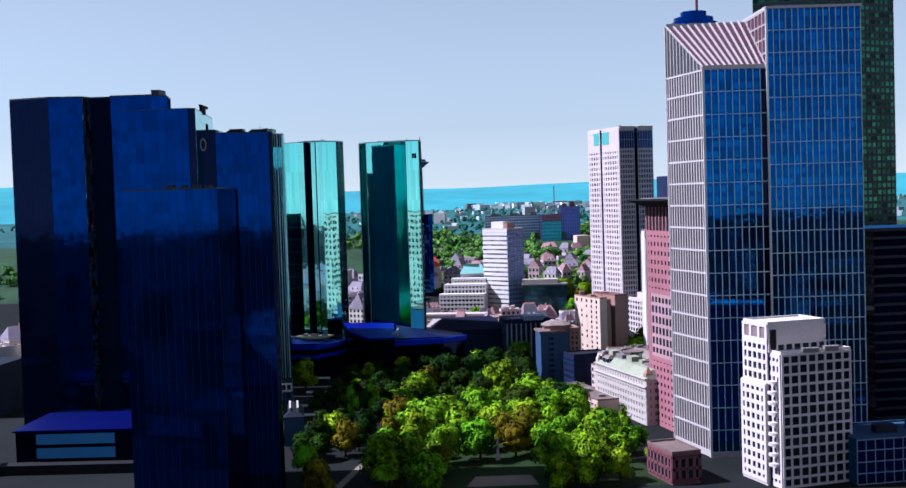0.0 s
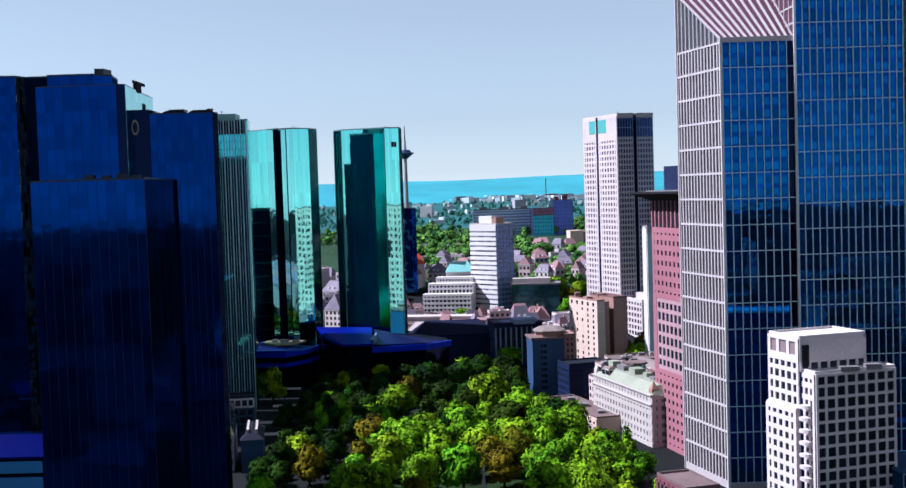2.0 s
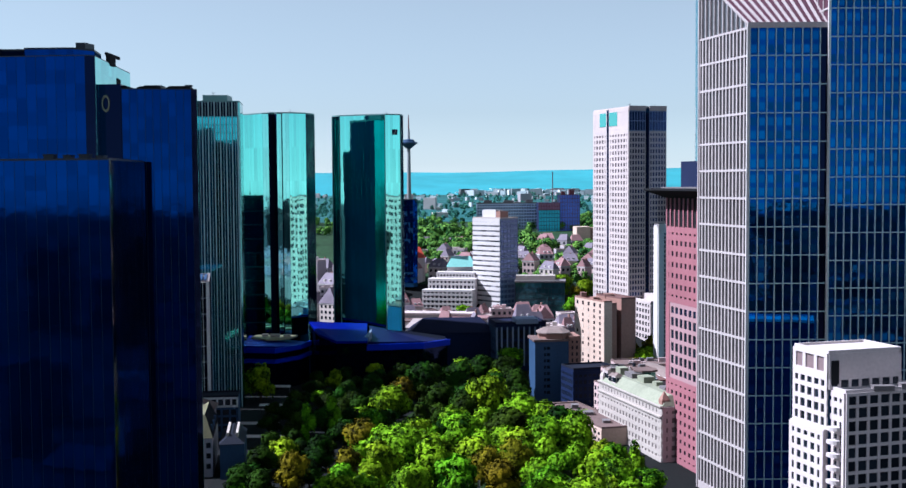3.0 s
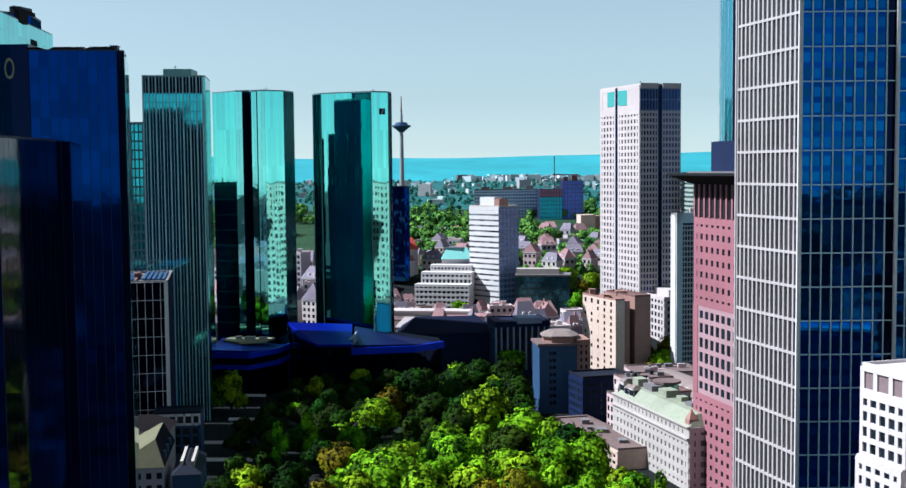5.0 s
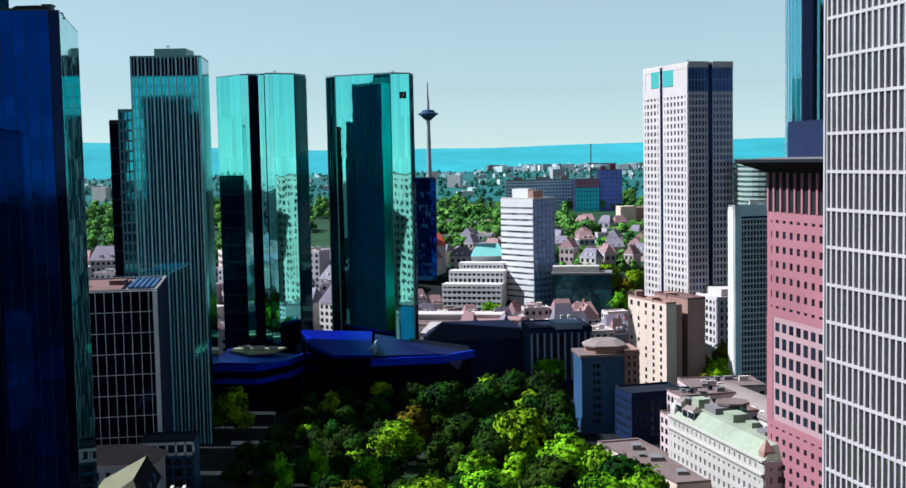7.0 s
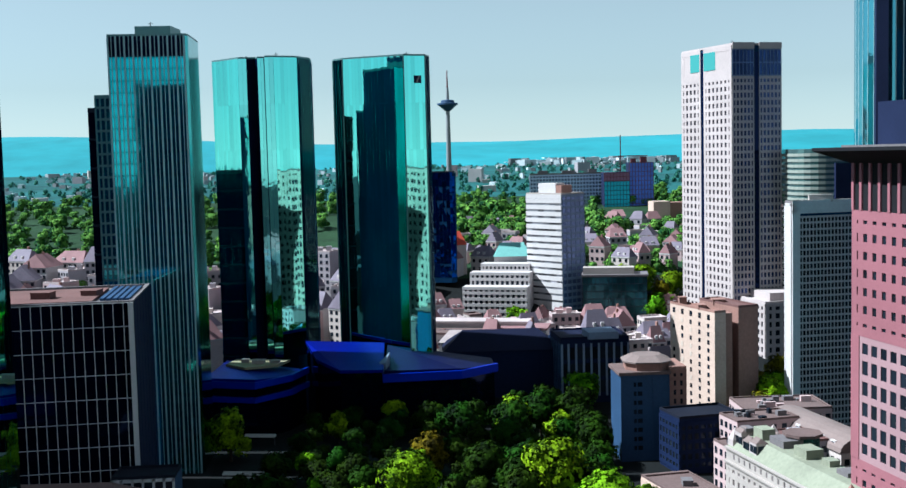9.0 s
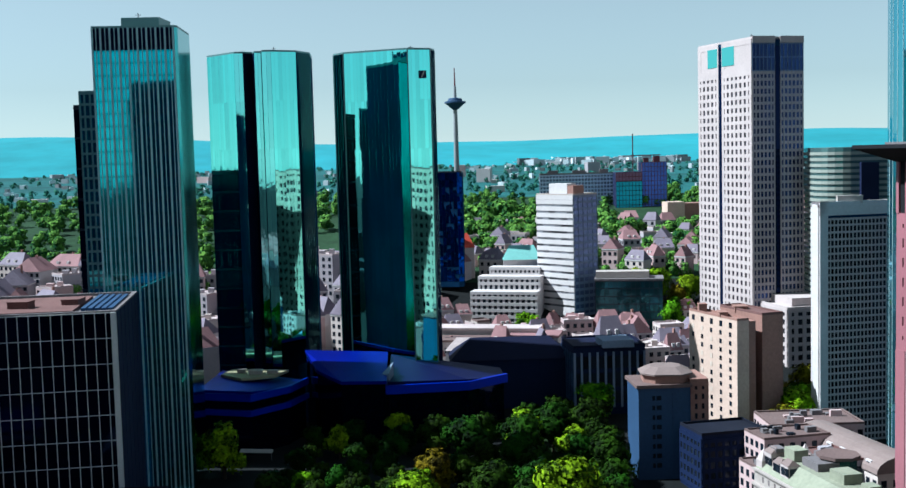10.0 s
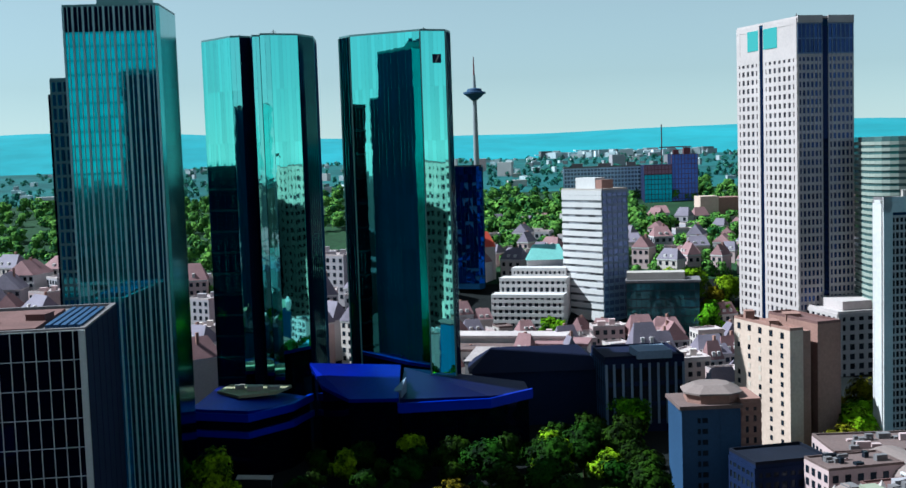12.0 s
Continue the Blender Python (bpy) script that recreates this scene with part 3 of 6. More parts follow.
def limestone_tower():
    d = turn(15.5)
    x, y, w, l = 124.5, 852.0, 28.0, 46.0
    g = 8
    th = thing("limestone_tower", x, y, g, "tall pale limestone tower with small square windows", "tower")
    poly = [(126.0, 852.0), (152.0, 859.5), (134.5, 905.0), (108.5, 897.5)]
    part("tower_body", prism(poly, g, 159), M_CORE, th)
    p0, p1, p2, p3 = poly
    mid_a = (p3[0] + (p0[0] - p3[0]) * 0.40, p3[1] + (p0[1] - p3[1]) * 0.40)
    mid_b = (p3[0] + (p0[0] - p3[0]) * 0.46, p3[1] + (p0[1] - p3[1]) * 0.46)
    stone = ("window_pane", "stone_pier", "stone_band")
    facade(th, p3, mid_a, g, 144, 5, 34, M_WINDOW_MID, M_STONE_O, M_STONE_O, 2.0, 0.4, 1.7, 0.42, names=stone)
    facade(th, mid_b, p0, g, 144, 7, 34, M_WINDOW_MID, M_STONE_O, M_STONE_O, 2.0, 0.4, 1.7, 0.42, names=stone)
    facade(th, mid_a, mid_b, g, 158, 1, 20, M_SLOT, None, None, names=("slot_pane", "", ""))
    facade(th, p3, mid_a, 144, 159.5, 1, 1, M_STONE_O, M_STONE_O, M_STONE_O, 3.0, 0.4, 2.5, 0.42, names=("stone_panel", "stone_pier", "stone_band"), pane_d=0.3)
    facade(th, mid_b, p0, 144, 159.5, 1, 1, M_STONE_O, M_STONE_O, M_STONE_O, 3.0, 0.4, 2.5, 0.42, names=("stone_panel", "stone_pier", "stone_band"), pane_d=0.3)
    # sky window near the top
    m, length = wall_frame(p3, p0, 148.2)
    child("sky_window", box_mesh(9.0, 0.5, 9.2, M_TEAL), th, m @ Matrix.Translation((9.6, 0, 0)), "turquoise glazed opening")
    child("sky_window", box_mesh(11.0, 0.5, 9.2, M_TEAL), th, m @ Matrix.Translation((22.8, 0, 0)), "turquoise glazed opening")
    # the shaded end: two dark glazed strips parted by a slot
    q = (p0[0] + (p1[0] - p0[0]) * 0.44, p0[1] + (p1[1] - p0[1]) * 0.44)
    q2 = (p0[0] + (p1[0] - p0[0]) * 0.54, p0[1] + (p1[1] - p0[1]) * 0.54)
    # the end's blue shade is put into its windows and crown stone
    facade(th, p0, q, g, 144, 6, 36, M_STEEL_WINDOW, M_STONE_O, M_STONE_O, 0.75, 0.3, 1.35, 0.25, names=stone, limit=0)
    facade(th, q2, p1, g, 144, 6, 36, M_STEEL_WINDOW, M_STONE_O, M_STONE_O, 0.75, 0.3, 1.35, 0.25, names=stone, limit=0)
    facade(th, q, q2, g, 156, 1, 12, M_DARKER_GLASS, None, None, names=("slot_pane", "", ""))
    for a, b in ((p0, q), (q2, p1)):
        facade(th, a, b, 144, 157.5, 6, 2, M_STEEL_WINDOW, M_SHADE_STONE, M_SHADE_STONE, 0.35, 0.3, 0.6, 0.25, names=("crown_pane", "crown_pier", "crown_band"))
    m, length = wall_frame(p0, p1, 157.5)
    child("parapet_wall", box_mesh(length * 0.44, 0.6, 3.2, M_STONE_O), th, m)
    child("parapet_wall", box_mesh(length * 0.46, 0.6, 3.2, M_STONE_O), th, m @ Matrix.Translation((length * 0.54, 0, 0)))
    flat_roof(th, poly, 159.5, M_STONE_O)
    # podium at its foot
    pod = thing("stone_podium", x + 14, y - 26, g, "pale stone podium building with square windows", "building")
    pp = rect(x + 12, y - 24, d, 34, 40)
    part("podium_body", prism(pp, g - 4, 33), M_CORE, pod)
    for a, b, n in ((pp[3], pp[0], 9), (pp[0], pp[1], 8)):
        facade(pod, a, b, g - 4, 33, n, 7, M_WINDOW, M_STONE_O, M_STONE_O, 1.9, 0.4, 1.6, 0.42, names=stone)
    flat_roof(pod, pp, 33, M_STONE_O)
    part("roof_pavilion", prism(rect(x + 16, y - 16, d, 18, 20), 33, 37), M_STONE_O, pod)


# glass for unlit faces: the blue of shade is in its colour
M_SHADE_GLASS = glazing("shade_blue_glass", (0.15, 0.20, 0.40), 0.55, 0.25, 0.02, 0.3)
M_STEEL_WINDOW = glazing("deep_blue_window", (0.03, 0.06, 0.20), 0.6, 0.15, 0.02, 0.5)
M_WINDOW_MID = glazing("bronze_window", (0.06, 0.055, 0.075), 0.35, 0.1, 0.02, 0.6)
limestone_tower()


M_BANDED_GLASS = glazing("grey_green_glass", (0.16, 0.27, 0.27), 0.6, 0.12, 0.02, 0.3)


def garden_tower():
    d = turn(15.5)
    x, y = 119.4, 711.0
    th = thing("white_framed_tower", x, y, 0, "grey green office tower with white side wall and frame", "tower")
    poly = rect(x, y, d, 30, 5)
    p0, p1, p2, p3 = poly
    part("tower_body", prism(poly, 0, 86), M_CORE, th)
    facade(th, p3, p0, 0, 87, 1, 1, M_SLAB_W, M_SLAB_W, M_SLAB_W, 0.8, 0.3, 1.0, 0.3, names=("side_panel", "frame_pier", "frame_band"), pane_d=0.25)
    facade(th, p0, p1, 0, 82, 20, 32, M_WINDOW, M_STONE_O, M_STONE_O, 0.36, 0.35, 0.75, 0.3, limit=200)
    m, length = wall_frame(p0, p1, 0)
    child("frame_pier", box_mesh(3.2, 0.8, 88, M_SLAB_W), th, m)
    child("frame_band", box_mesh(length, 0.8, 5.0, M_SLAB_W), th, m @ Matrix.Translation((0, 0, 83)))
    flat_roof(th, poly, 87, M_GREY)
    roof_units(th, [(127, 714.5, 9, 2, 2.5)], 87.2, M_STONE_W)
    # behind it, a banded tower
    tb = thing("banded_glass_tower", 152, 830, 8, "green glass tower with pale bands and rounded front", "tower")
    arc = [(153 + 13 * (1 - math.cos(radians(a))), 845 - 14 * math.sin(radians(a))) for a in range(0, 91, 15)]
    body = arc + [(190, 831), (190, 862), (153, 862)]
    part("tower_body", prism(body, 8, 107), M_BANDED_GLASS, tb)
    for i in range(36):
        grown = [(px - 0.3 if px < 160 else px, py - 0.3) for px, py in body]
        part("band", prism(grown, 9 + i * 2.7, 10.4 + i * 2.7), M_PALE_GREEN, tb)
    part("dark_shaft", prism([(170, 828), (178, 828), (178, 850), (170, 850)], 8, 100), M_BOX, tb)


garden_tower()


def round_and_green_towers():
    th = thing("round_glass_tower", 144, 666, 0, "tall round blue glass tower with roof mast", "tower")
    n = 36
    cx, cy, r = 143.5, 668.0, 13.5
    ring = [(cx + r * math.cos(2 * math.pi * i / n), cy + r * math.sin(2 * math.pi * i / n)) for i in range(n)]
    part("glass_shaft", prism(ring, 0, 205), M_SKY_GLASS, th)
    for i in range(n):
        a = 2 * math.pi * i / n
        child("mullion", box_mesh(0.25, 0.25, 205, M_TT_FRONT), th, Matrix.Translation((cx + r * math.cos(a), cy + r * math.sin(a), 0)))
    dome = bmesh.new()
    for k, (rr, z0, z1) in enumerate(((13.8, 205, 208), (11.5, 208, 211), (7.5, 211, 214.5))):
        prism([(cx + rr * math.cos(2 * math.pi * i / 24), cy + rr * math.sin(2 * math.pi * i / 24)) for i in range(24)], z0, z1, dome)
    part("roof_crown", dome, M_DARK_GLASS, th)
    part("mast", prism([(cx + 2 + 0.8 * math.cos(a), cy + 0.8 * math.sin(a)) for a in (0, 1.05, 2.1, 3.14, 4.2, 5.24)], 214, 250), M_CRANE, th)
    part("stair_shaft", prism([(131.6, 652), (135.2, 651), (137, 656), (133, 658)], 0, 196), M_BOX, th)
    th2 = thing("dark_green_tower", 200, 690, 0, "dark green glass tower with rows of lit floors", "tower")
    poly = [(178, 668), (212, 660), (268, 690), (262, 720), (190, 712)]
    part("tower_body", prism(poly, 0, 250), M_CORE, th2)
    facade(th2, (212, 660), (268, 690), 0, 250, 16, 62, M_GREEN_GLASS, M_DARK_FIN, M_DARK_FIN, 0.7, 0.3, 1.5, 0.32, limit=0)
    facade(th2, (178, 668), (212, 660), 0, 250, 10, 62, M_GREEN_GLASS, M_DARK_FIN, M_DARK_FIN, 0.7, 0.3, 1.5, 0.32, limit=0)


M_SKY_GLASS = glazing("pale_sky_glass", (0.16, 0.44, 0.54), 0.92, 0.04, 0.03)
M_GREEN_GLASS = glazing("bottle_green_glass", (0.03, 0.13, 0.07), 0.75, 0.06, 0.03, 0.97)
round_and_green_towers()


def mirrored_tower():
    """A sunlit block behind the towers, seen only in the mirror glass."""
    th = thing("beige_office_tower", 165, 535, 0, "sunlit beige office tower with rows of small windows", "tower")
    poly = [(165, 535), (186, 535), (186, 600), (165, 600)]
    part("tower_body", prism(poly, 0, 100), M_BEIGE, th)
    for a, b, n in ((poly[3], poly[0], 14), (poly[2], poly[3], 5)):
        facade(th, a, b, 2, 100, n, 18, M_WINDOW, M_BEIGE, M_BEIGE, 2.2, 0.3, 2.6, 0.32, names=("window_pane", "wall_pier", "wall_band"), limit=0)
    flat_roof(th, poly, 100, M_ROOF_BROWN)


mirrored_tower()


def beige_block():
    d = turn(22)
    n = (-d[1], d[0])
    x, y = 90.4, 712.0
    th = thing("beige_tower_block", x, y, 0, "beige rendered tower block with small square windows", "building")
    poly = rect(x, y, d, 5.0, 33)
    part("block_body", prism(poly, 0, 45.5), M_BEIGE, th)
    r = random.Random(3)
    blind = {(c, k) for c in range(3) for k in range(3, 13) if r.random() < 0.55}
    m, length = wall_frame(poly[3], poly[0], 3)
    for c in range(5):
        for k in range(13):
            if (c, k) in blind and k < 12:
                child("blind_panel", box_mesh(1.5, 0.12, 1.7, M_BEIGE_PALE), th, m @ Matrix.Translation((2.2 + c * 6.4, 0, 0.9 + k * 3.2)))
            else:
                child("window_pane", box_mesh(1.9 if k == 12 else 1.5, 0.1, 2.1 if k == 12 else 1.7, M_WINDOW), th, m @ Matrix.Translation((2.2 + c * 6.4, 0, 0.9 + k * 3.2)))
    # unlit south side and recess: shade put into brown and dark colours
    part("south_strip", prism(rect(x + d[0] * 5, y + d[1] * 5 + 0.6, d, 3.0, 30), 0, 45), M_BROWN, th)
    q = rect(x + d[0] * 8 + n[0] * 7, y + d[1] * 8 + n[1] * 7, d, 4.0, 22)
    part("dark_link", prism(q, 0, 42), M_BOX, th)
    q = rect(x + d[0] * 12 + n[0] * 2, y + d[1] * 12 + n[1] * 2, d, 9, 28)
    part("rear_wing", prism(q, 0, 46.5), M_BROWN, th)
    flat_roof(th, poly, 45.5, M_BROWN)
    flat_roof(th, q, 46.5, M_RED_DECK)
    roof_units(th, [(86, 722, 3, 6, 1.6), (94, 734, 5, 6, 2.0), (81, 737, 3, 4, 2.8)], 45.6, M_BROWN)


M_BEIGE_PALE = surface("pale_beige_panel", (0.95, 0.78, 0.66), 0.8, 1.0, 0.05, 0.2)
beige_block()


def grey_tower():
    th = thing("grey_tower_block", 50, 668, 0, "grey blue tower block with set-back penthouse", "building")
    d = turn(6)
    poly = rect(49.6, 668, d, 17.2, 17)
    part("block_body", prism(poly, 0, 30.5), M_GREYBLUE, th)
    facade(th, poly[0], poly[1], 3, 29, 3, 8, None, M_GREYBLUE, None, 0.4, 0.2)
    m, length = wall_frame(poly[0], poly[1], 3)
    for i in range(8):
        child("window_pane", box_mesh(3.0, 0.1, 1.5, M_WINDOW), th, m @ Matrix.Translation((4.6, 0, 1 + i * 3.2)))
    part("eave_slab", prism(rect(49.0, 667.3, d, 18.4, 18.4), 30.5, 31.6), M_ROOF_BROWN, th)
    cx, cy = 59.5, 677.0

    def ring(rx, ry):
        return [(cx + rx * math.cos(radians(a)), cy + ry * math.sin(radians(a))) for a in (28, 62, 118, 152, 208, 242, 298, 332)]
    part("penthouse", prism(ring(8.6, 8.0), 31.6, 34.2), M_BROWN, th)
    bm = bmesh.new()
    lo, mid, hi = ([bm.verts.new((px, py, pz)) for px, py in ring(a, b)] for a, b, pz in ((9.6, 8.9, 34.2), (9.6, 8.9, 34.7), (5.6, 5.0, 36.6)))
    for k in range(8):
        e = (k + 1) % 8
        bm.faces.new((lo[k], lo[e], mid[e], mid[k]))
        bm.faces.new((mid[k], mid[e], hi[e], hi[k]))
    bm.faces.new(lo[::-1])
    bm.faces.new(hi)
    part("penthouse_roof", bm, M_ROOF_ROSE, th, "pale brownish eight-sided roof")
    wing = rect(66.8, 670, d, 6, 16)
    part("rear_wing", prism(wing, 0, 33), M_BROWN, th)
    facade(th, wing[0], wing[1], 3, 32, 2, 9, M_WINDOW, M_BROWN, M_BROWN, 1.4, 0.2, 1.4, 0.2)
    # added low block stands for plain shade; its walls are near black
    lo = thing("shaded_office_block", 66, 640, 0, "low added block, its shade put into the colour", "building")
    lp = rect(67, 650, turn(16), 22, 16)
    part("block_body", prism(lp, 0, 19), M_WALL_SHADED, lo)
    facade(lo, lp[0], lp[1], 1, 18, 9, 5, M_WINDOW, M_WALL_SHADED, M_WALL_SHADED, 0.9, 0.25, 1.4, 0.26)
    facade(lo, lp[3], lp[0], 1, 18, 6, 5, M_WINDOW, M_WALL_SHADED, M_WALL_SHADED, 0.9, 0.25, 1.4, 0.26)
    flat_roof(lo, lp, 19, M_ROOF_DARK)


grey_tower()


def white_hotel():
    d = turn(15)
    n = (-d[1], d[0])
    x, y, w, l = 89.8, 541.0, 16.0, 64.0
    th = thing("white_hotel", x, y, 0, "long white stone building with pale green roof", "building")
    poly = rect(x, y, d, w, l)
    p0, p1, p2, p3 = poly
    part("building_body", prism(poly, 0, 22), M_CORE, th)
    facade(th, p3, p0, 0, 18, 20, 5, M_HOTEL_WINDOW, M_STONE_W, M_STONE_W, 1.9, 0.3, 1.7, 0.4, names=("window_pane", "stone_pier", "stone_band"))
    facade(th, p3, p0, 18, 22, 20, 1, M_HOTEL_WINDOW, M_STONE_W, M_STONE_W, 2.2, 0.15, 1.2, 0.18, names=("window_pane", "stone_pier", "stone_band"))
    facade(th, p0, p1, 0, 22, 5, 6, M_HOTEL_WINDOW, M_STONE_O, M_STONE_O, 1.7, 0.3, 1.7, 0.32, names=("window_pane", "stone_pier", "stone_band"))
    m, length = wall_frame(p3, p0, 0)
    child("cornice", box_mesh(length, 1.0, 0.6, M_STONE_W), th, m @ Matrix.Translation((0, 0, 17.8)))
    child("cornice", box_mesh(length, 0.8, 0.6, M_STONE_W), th, m @ Matrix.Translation((0, 0, 21.8)))
    bm = bmesh.new()
    lo = [bm.verts.new((px, py, 22.2)) for px, py in poly]
    ins = rect(x + d[0] * 4 + n[0] * 2, y + d[1] * 4 + n[1] * 2, d, w - 8, l - 4)
    hi = [bm.verts.new((px, py, 26.2)) for px, py in ins]
    for q in range(4):
        bm.faces.new((lo[q], lo[(q + 1) % 4], hi[(q + 1) % 4], hi[q]))
    bm.faces.new(hi)
    part("sloping_roof", bm, M_ROOF_GREEN, th, "pale green copper roof")
    for k, (u, v, s, h) in enumerate(((6, 30, 5, 2.5), (6, 42, 6, 2.0), (5, 52, 4, 3.0), (3, 58, 3, 2.2), (8, 22, 3, 1.6), (7, 12, 4, 1.2))):
        q = rect(x + d[0] * u + n[0] * v, y + d[1] * u + n[1] * v, d, s, s * 1.3)
        part("roof_house", prism(q, 25.4, 26.2 + h), M_GREY if k % 2 else M_ROOF_GREEN, th)
    for u, v in ((2, 61), (14, 61), (2, 1)):
        q = rect(x + d[0] * (u - 1.5) + n[0] * v, y + d[1] * (u - 1.5) + n[1] * v, d, 3.2, 3.2)
        bm = prism(q, 20, 24.5)
        cx, cy = sum(p[0] for p in q) / 4, sum(p[1] for p in q) / 4
        base = [bm.verts.new((px, py, 24.5)) for px, py in q]
        tip = bm.verts.new((cx, cy, 28.0))
        for i in range(4):
            bm.faces.new((base[i], base[(i + 1) % 4], tip))
        # the near turret is brown: its shade is put into the colour
        part("turret", bm, M_STONE_O if v > 30 else M_BROWN, th)
    oc = [(91.4 + 4.6 * math.cos(radians(a)), 589 + 4.6 * math.sin(radians(a))) for a in range(22, 382, 45)]
    part("rotunda", prism(oc, 24.5, 28.6), M_DIM_GREEN, th, "dark green glazed rotunda")
    part("rotunda_roof", prism([(91.4 + (px - 91.4) * 1.2, 589 + (py - 589) * 1.2) for px, py in oc], 28.6, 29.4), M_ROOF_BROWN, th)
    for u, v, w2, l2, h2 in ((1.0, 48, 3.5, 4, 4.2), (1.2, 53, 3.2, 3.5, 3.4), (1.6, 58, 4, 4, 5.0), (9, 54, 5, 6, 3.6), (8, 46, 4, 5, 2.8)):
        q = rect(x + d[0] * u + n[0] * v, y + d[1] * u + n[1] * v, d, w2, l2)
        gabled(th, q, 22.2, 22.2 + h2, 1.4, M_STONE_O, M_ROOF_ROSE)
        window_rows(th, q, 22.6, 22.2 + h2, M_WINDOW)
    fl = thing("flat_roofed_pavilion", 52, 620, 0, "low building with brown flat roof beside the park", "building")
    fp = [(51, 624), (70, 570), (84, 573), (66, 628)]
    part("pavilion_body", prism(fp, 0, 7.4), M_BEIGE, fl)
    facade(fl, fp[0], fp[1], 0.5, 6.8, 14, 2, M_WINDOW, M_BEIGE, M_BEIGE, 1.6, 0.2, 1.3, 0.2)
    flat_roof(fl, fp, 7.4, M_ROOF_BROWN, 0.7)
    roof_units(fl, [(66, 597, 4, 5, 1.2), (62, 612, 3, 4, 1.6), (72, 580, 3, 4, 1.0), (63, 603, 2, 2, 0.8)], 7.5, M_GREY)


white_hotel()

# ---------------------------------------------------------------- towers in the middle


M_MULLION = glazing("teal_mullion", (0.22, 0.70, 0.66), 1.0, 0.06, 0.005, 0.1)


def mirror_tower_a():
    th = thing("mirror_glass_tower", -92, 760, 0, "faceted teal mirror glass tower, the one with dark slots", "tower", "twin mirror towers")
    pts = [(-114.6, 771), (-100.0, 757.0), (-96.6, 757.5), (-93.6, 761.0), (-91.8, 757.0), (-89.2, 757.4), (-88.6, 761.5), (-88.0, 753.0), (-84.4, 753.5), (-75.4, 758.8), (-71.6, 770), (-74, 790), (-109, 792)]
    part("tower_body", prism(pts, 0, 150.5), M_CORE, th)
    faces = ((0, 1, M_TEAL_SOFT, 12), (1, 2, M_TEAL_PALE, 2), (2, 3, M_SLOT, 3), (3, 4, M_SLOT, 2), (4, 5, M_TEAL_PALE, 2), (5, 6, M_SLOT, 2), (6, 7, M_SLOT, 1), (7, 8, M_TEAL_PALE, 2), (8, 9, M_TEAL, 7), (9, 10, M_SLOT, 8))
    for a, b, mat, n in faces:
        facade(th, pts[a], pts[b], 16, 151, n, 7, mat, M_MULLION if n > 4 else None, None, fin_w=0.12, fin_d=0.1, tilt=0.1, names=("mirror_pane", "mullion", ""), limit=300)
    flat_roof(th, pts, 150.5, M_TEAL_FIN, 1.2, 0.6)
    roof_units(th, [(-98, 772, 14, 10, 2)], 150.6, M_TEAL_FIN)


def mirror_tower_b():
    th = thing("mirror_glass_tower", -40, 745, 0, "faceted teal mirror glass tower reflecting dark neighbours", "tower", "twin mirror towers")
    pts = [(-60.0, 758.0), (-55.2, 751.6), (-28.8, 740.6), (-20.2, 744.6), (-19.0, 752), (-23, 776), (-54, 780)]
    part("tower_body", prism(pts, 0, 148.5), M_CORE, th)
    for a, b, mat, n in ((0, 1, M_TEAL_PALE, 4), (1, 2, M_TEAL, 19), (2, 3, M_TEAL, 6), (3, 4, M_SLOT, 3)):
        facade(th, pts[a], pts[b], 16, 149, n, 7, mat, M_MULLION, None, fin_w=0.12, fin_d=0.1, tilt=0.1, names=("mirror_pane", "mullion", ""), limit=300)
    for a in (0, 1, 2, 3):
        part("edge_strip", prism([(pts[a][0] - 0.25, pts[a][1] - 0.3), (pts[a][0] + 0.25, pts[a][1] - 0.3), (pts[a][0] + 0.25, pts[a][1] + 0.2), (pts[a][0] - 0.25, pts[a][1] + 0.2)], 16, 149), M_TEAL_FIN, th)
    flat_roof(th, pts, 148.5, M_TEAL_FIN, 1.2, 0.6)
    # square emblem plate near the top corner
    m, length = wall_frame(pts[2], pts[3], 138)
    plate = child("emblem", box_mesh(3.0, 0.3, 3.0, M_BOX), th, m @ Matrix.Translation((length - 5.0, -0.15, 0)), "dark square emblem plate")
    bar = bmesh.new()
    bmesh.ops.create_cube(bar, size=1.0)
    bmesh.ops.scale(bar, vec=(0.5, 0.2, 2.6), verts=bar.verts)
    bmesh.ops.rotate(bar, matrix=Euler((0, radians(25), 0)).to_matrix(), verts=bar.verts)
    bmesh.ops.translate(bar, vec=(1.5, -0.35, 1.5), verts=bar.verts)
    me = bpy.data.meshes.new("emblem_bar")
    bar.to_mesh(me)
    bar.free()
    me.materials.append(M_STONE_W)
    child("emblem_bar", me, plate, label="slanted pale bar")


def roof_aerial(x, y, z, h):
    th = thing("roof_aerial", x, y, z, "thin grey aerial mast on the tower roof", "aerial", "roof aerials")
    mast = part("mast", prism([(x - 0.12, y - 0.12), (x + 0.12, y - 0.12), (x + 0.12, y + 0.12), (x - 0.12, y + 0.12)], z, z + h), M_GREY, th)
    part("crossbar", prism([(x - 0.9, y - 0.08), (x + 0.9, y - 0.08), (x + 0.9, y + 0.08), (x - 0.9, y + 0.08)], z + h * 0.7, z + h * 0.7 + 0.15), M_GREY, mast)


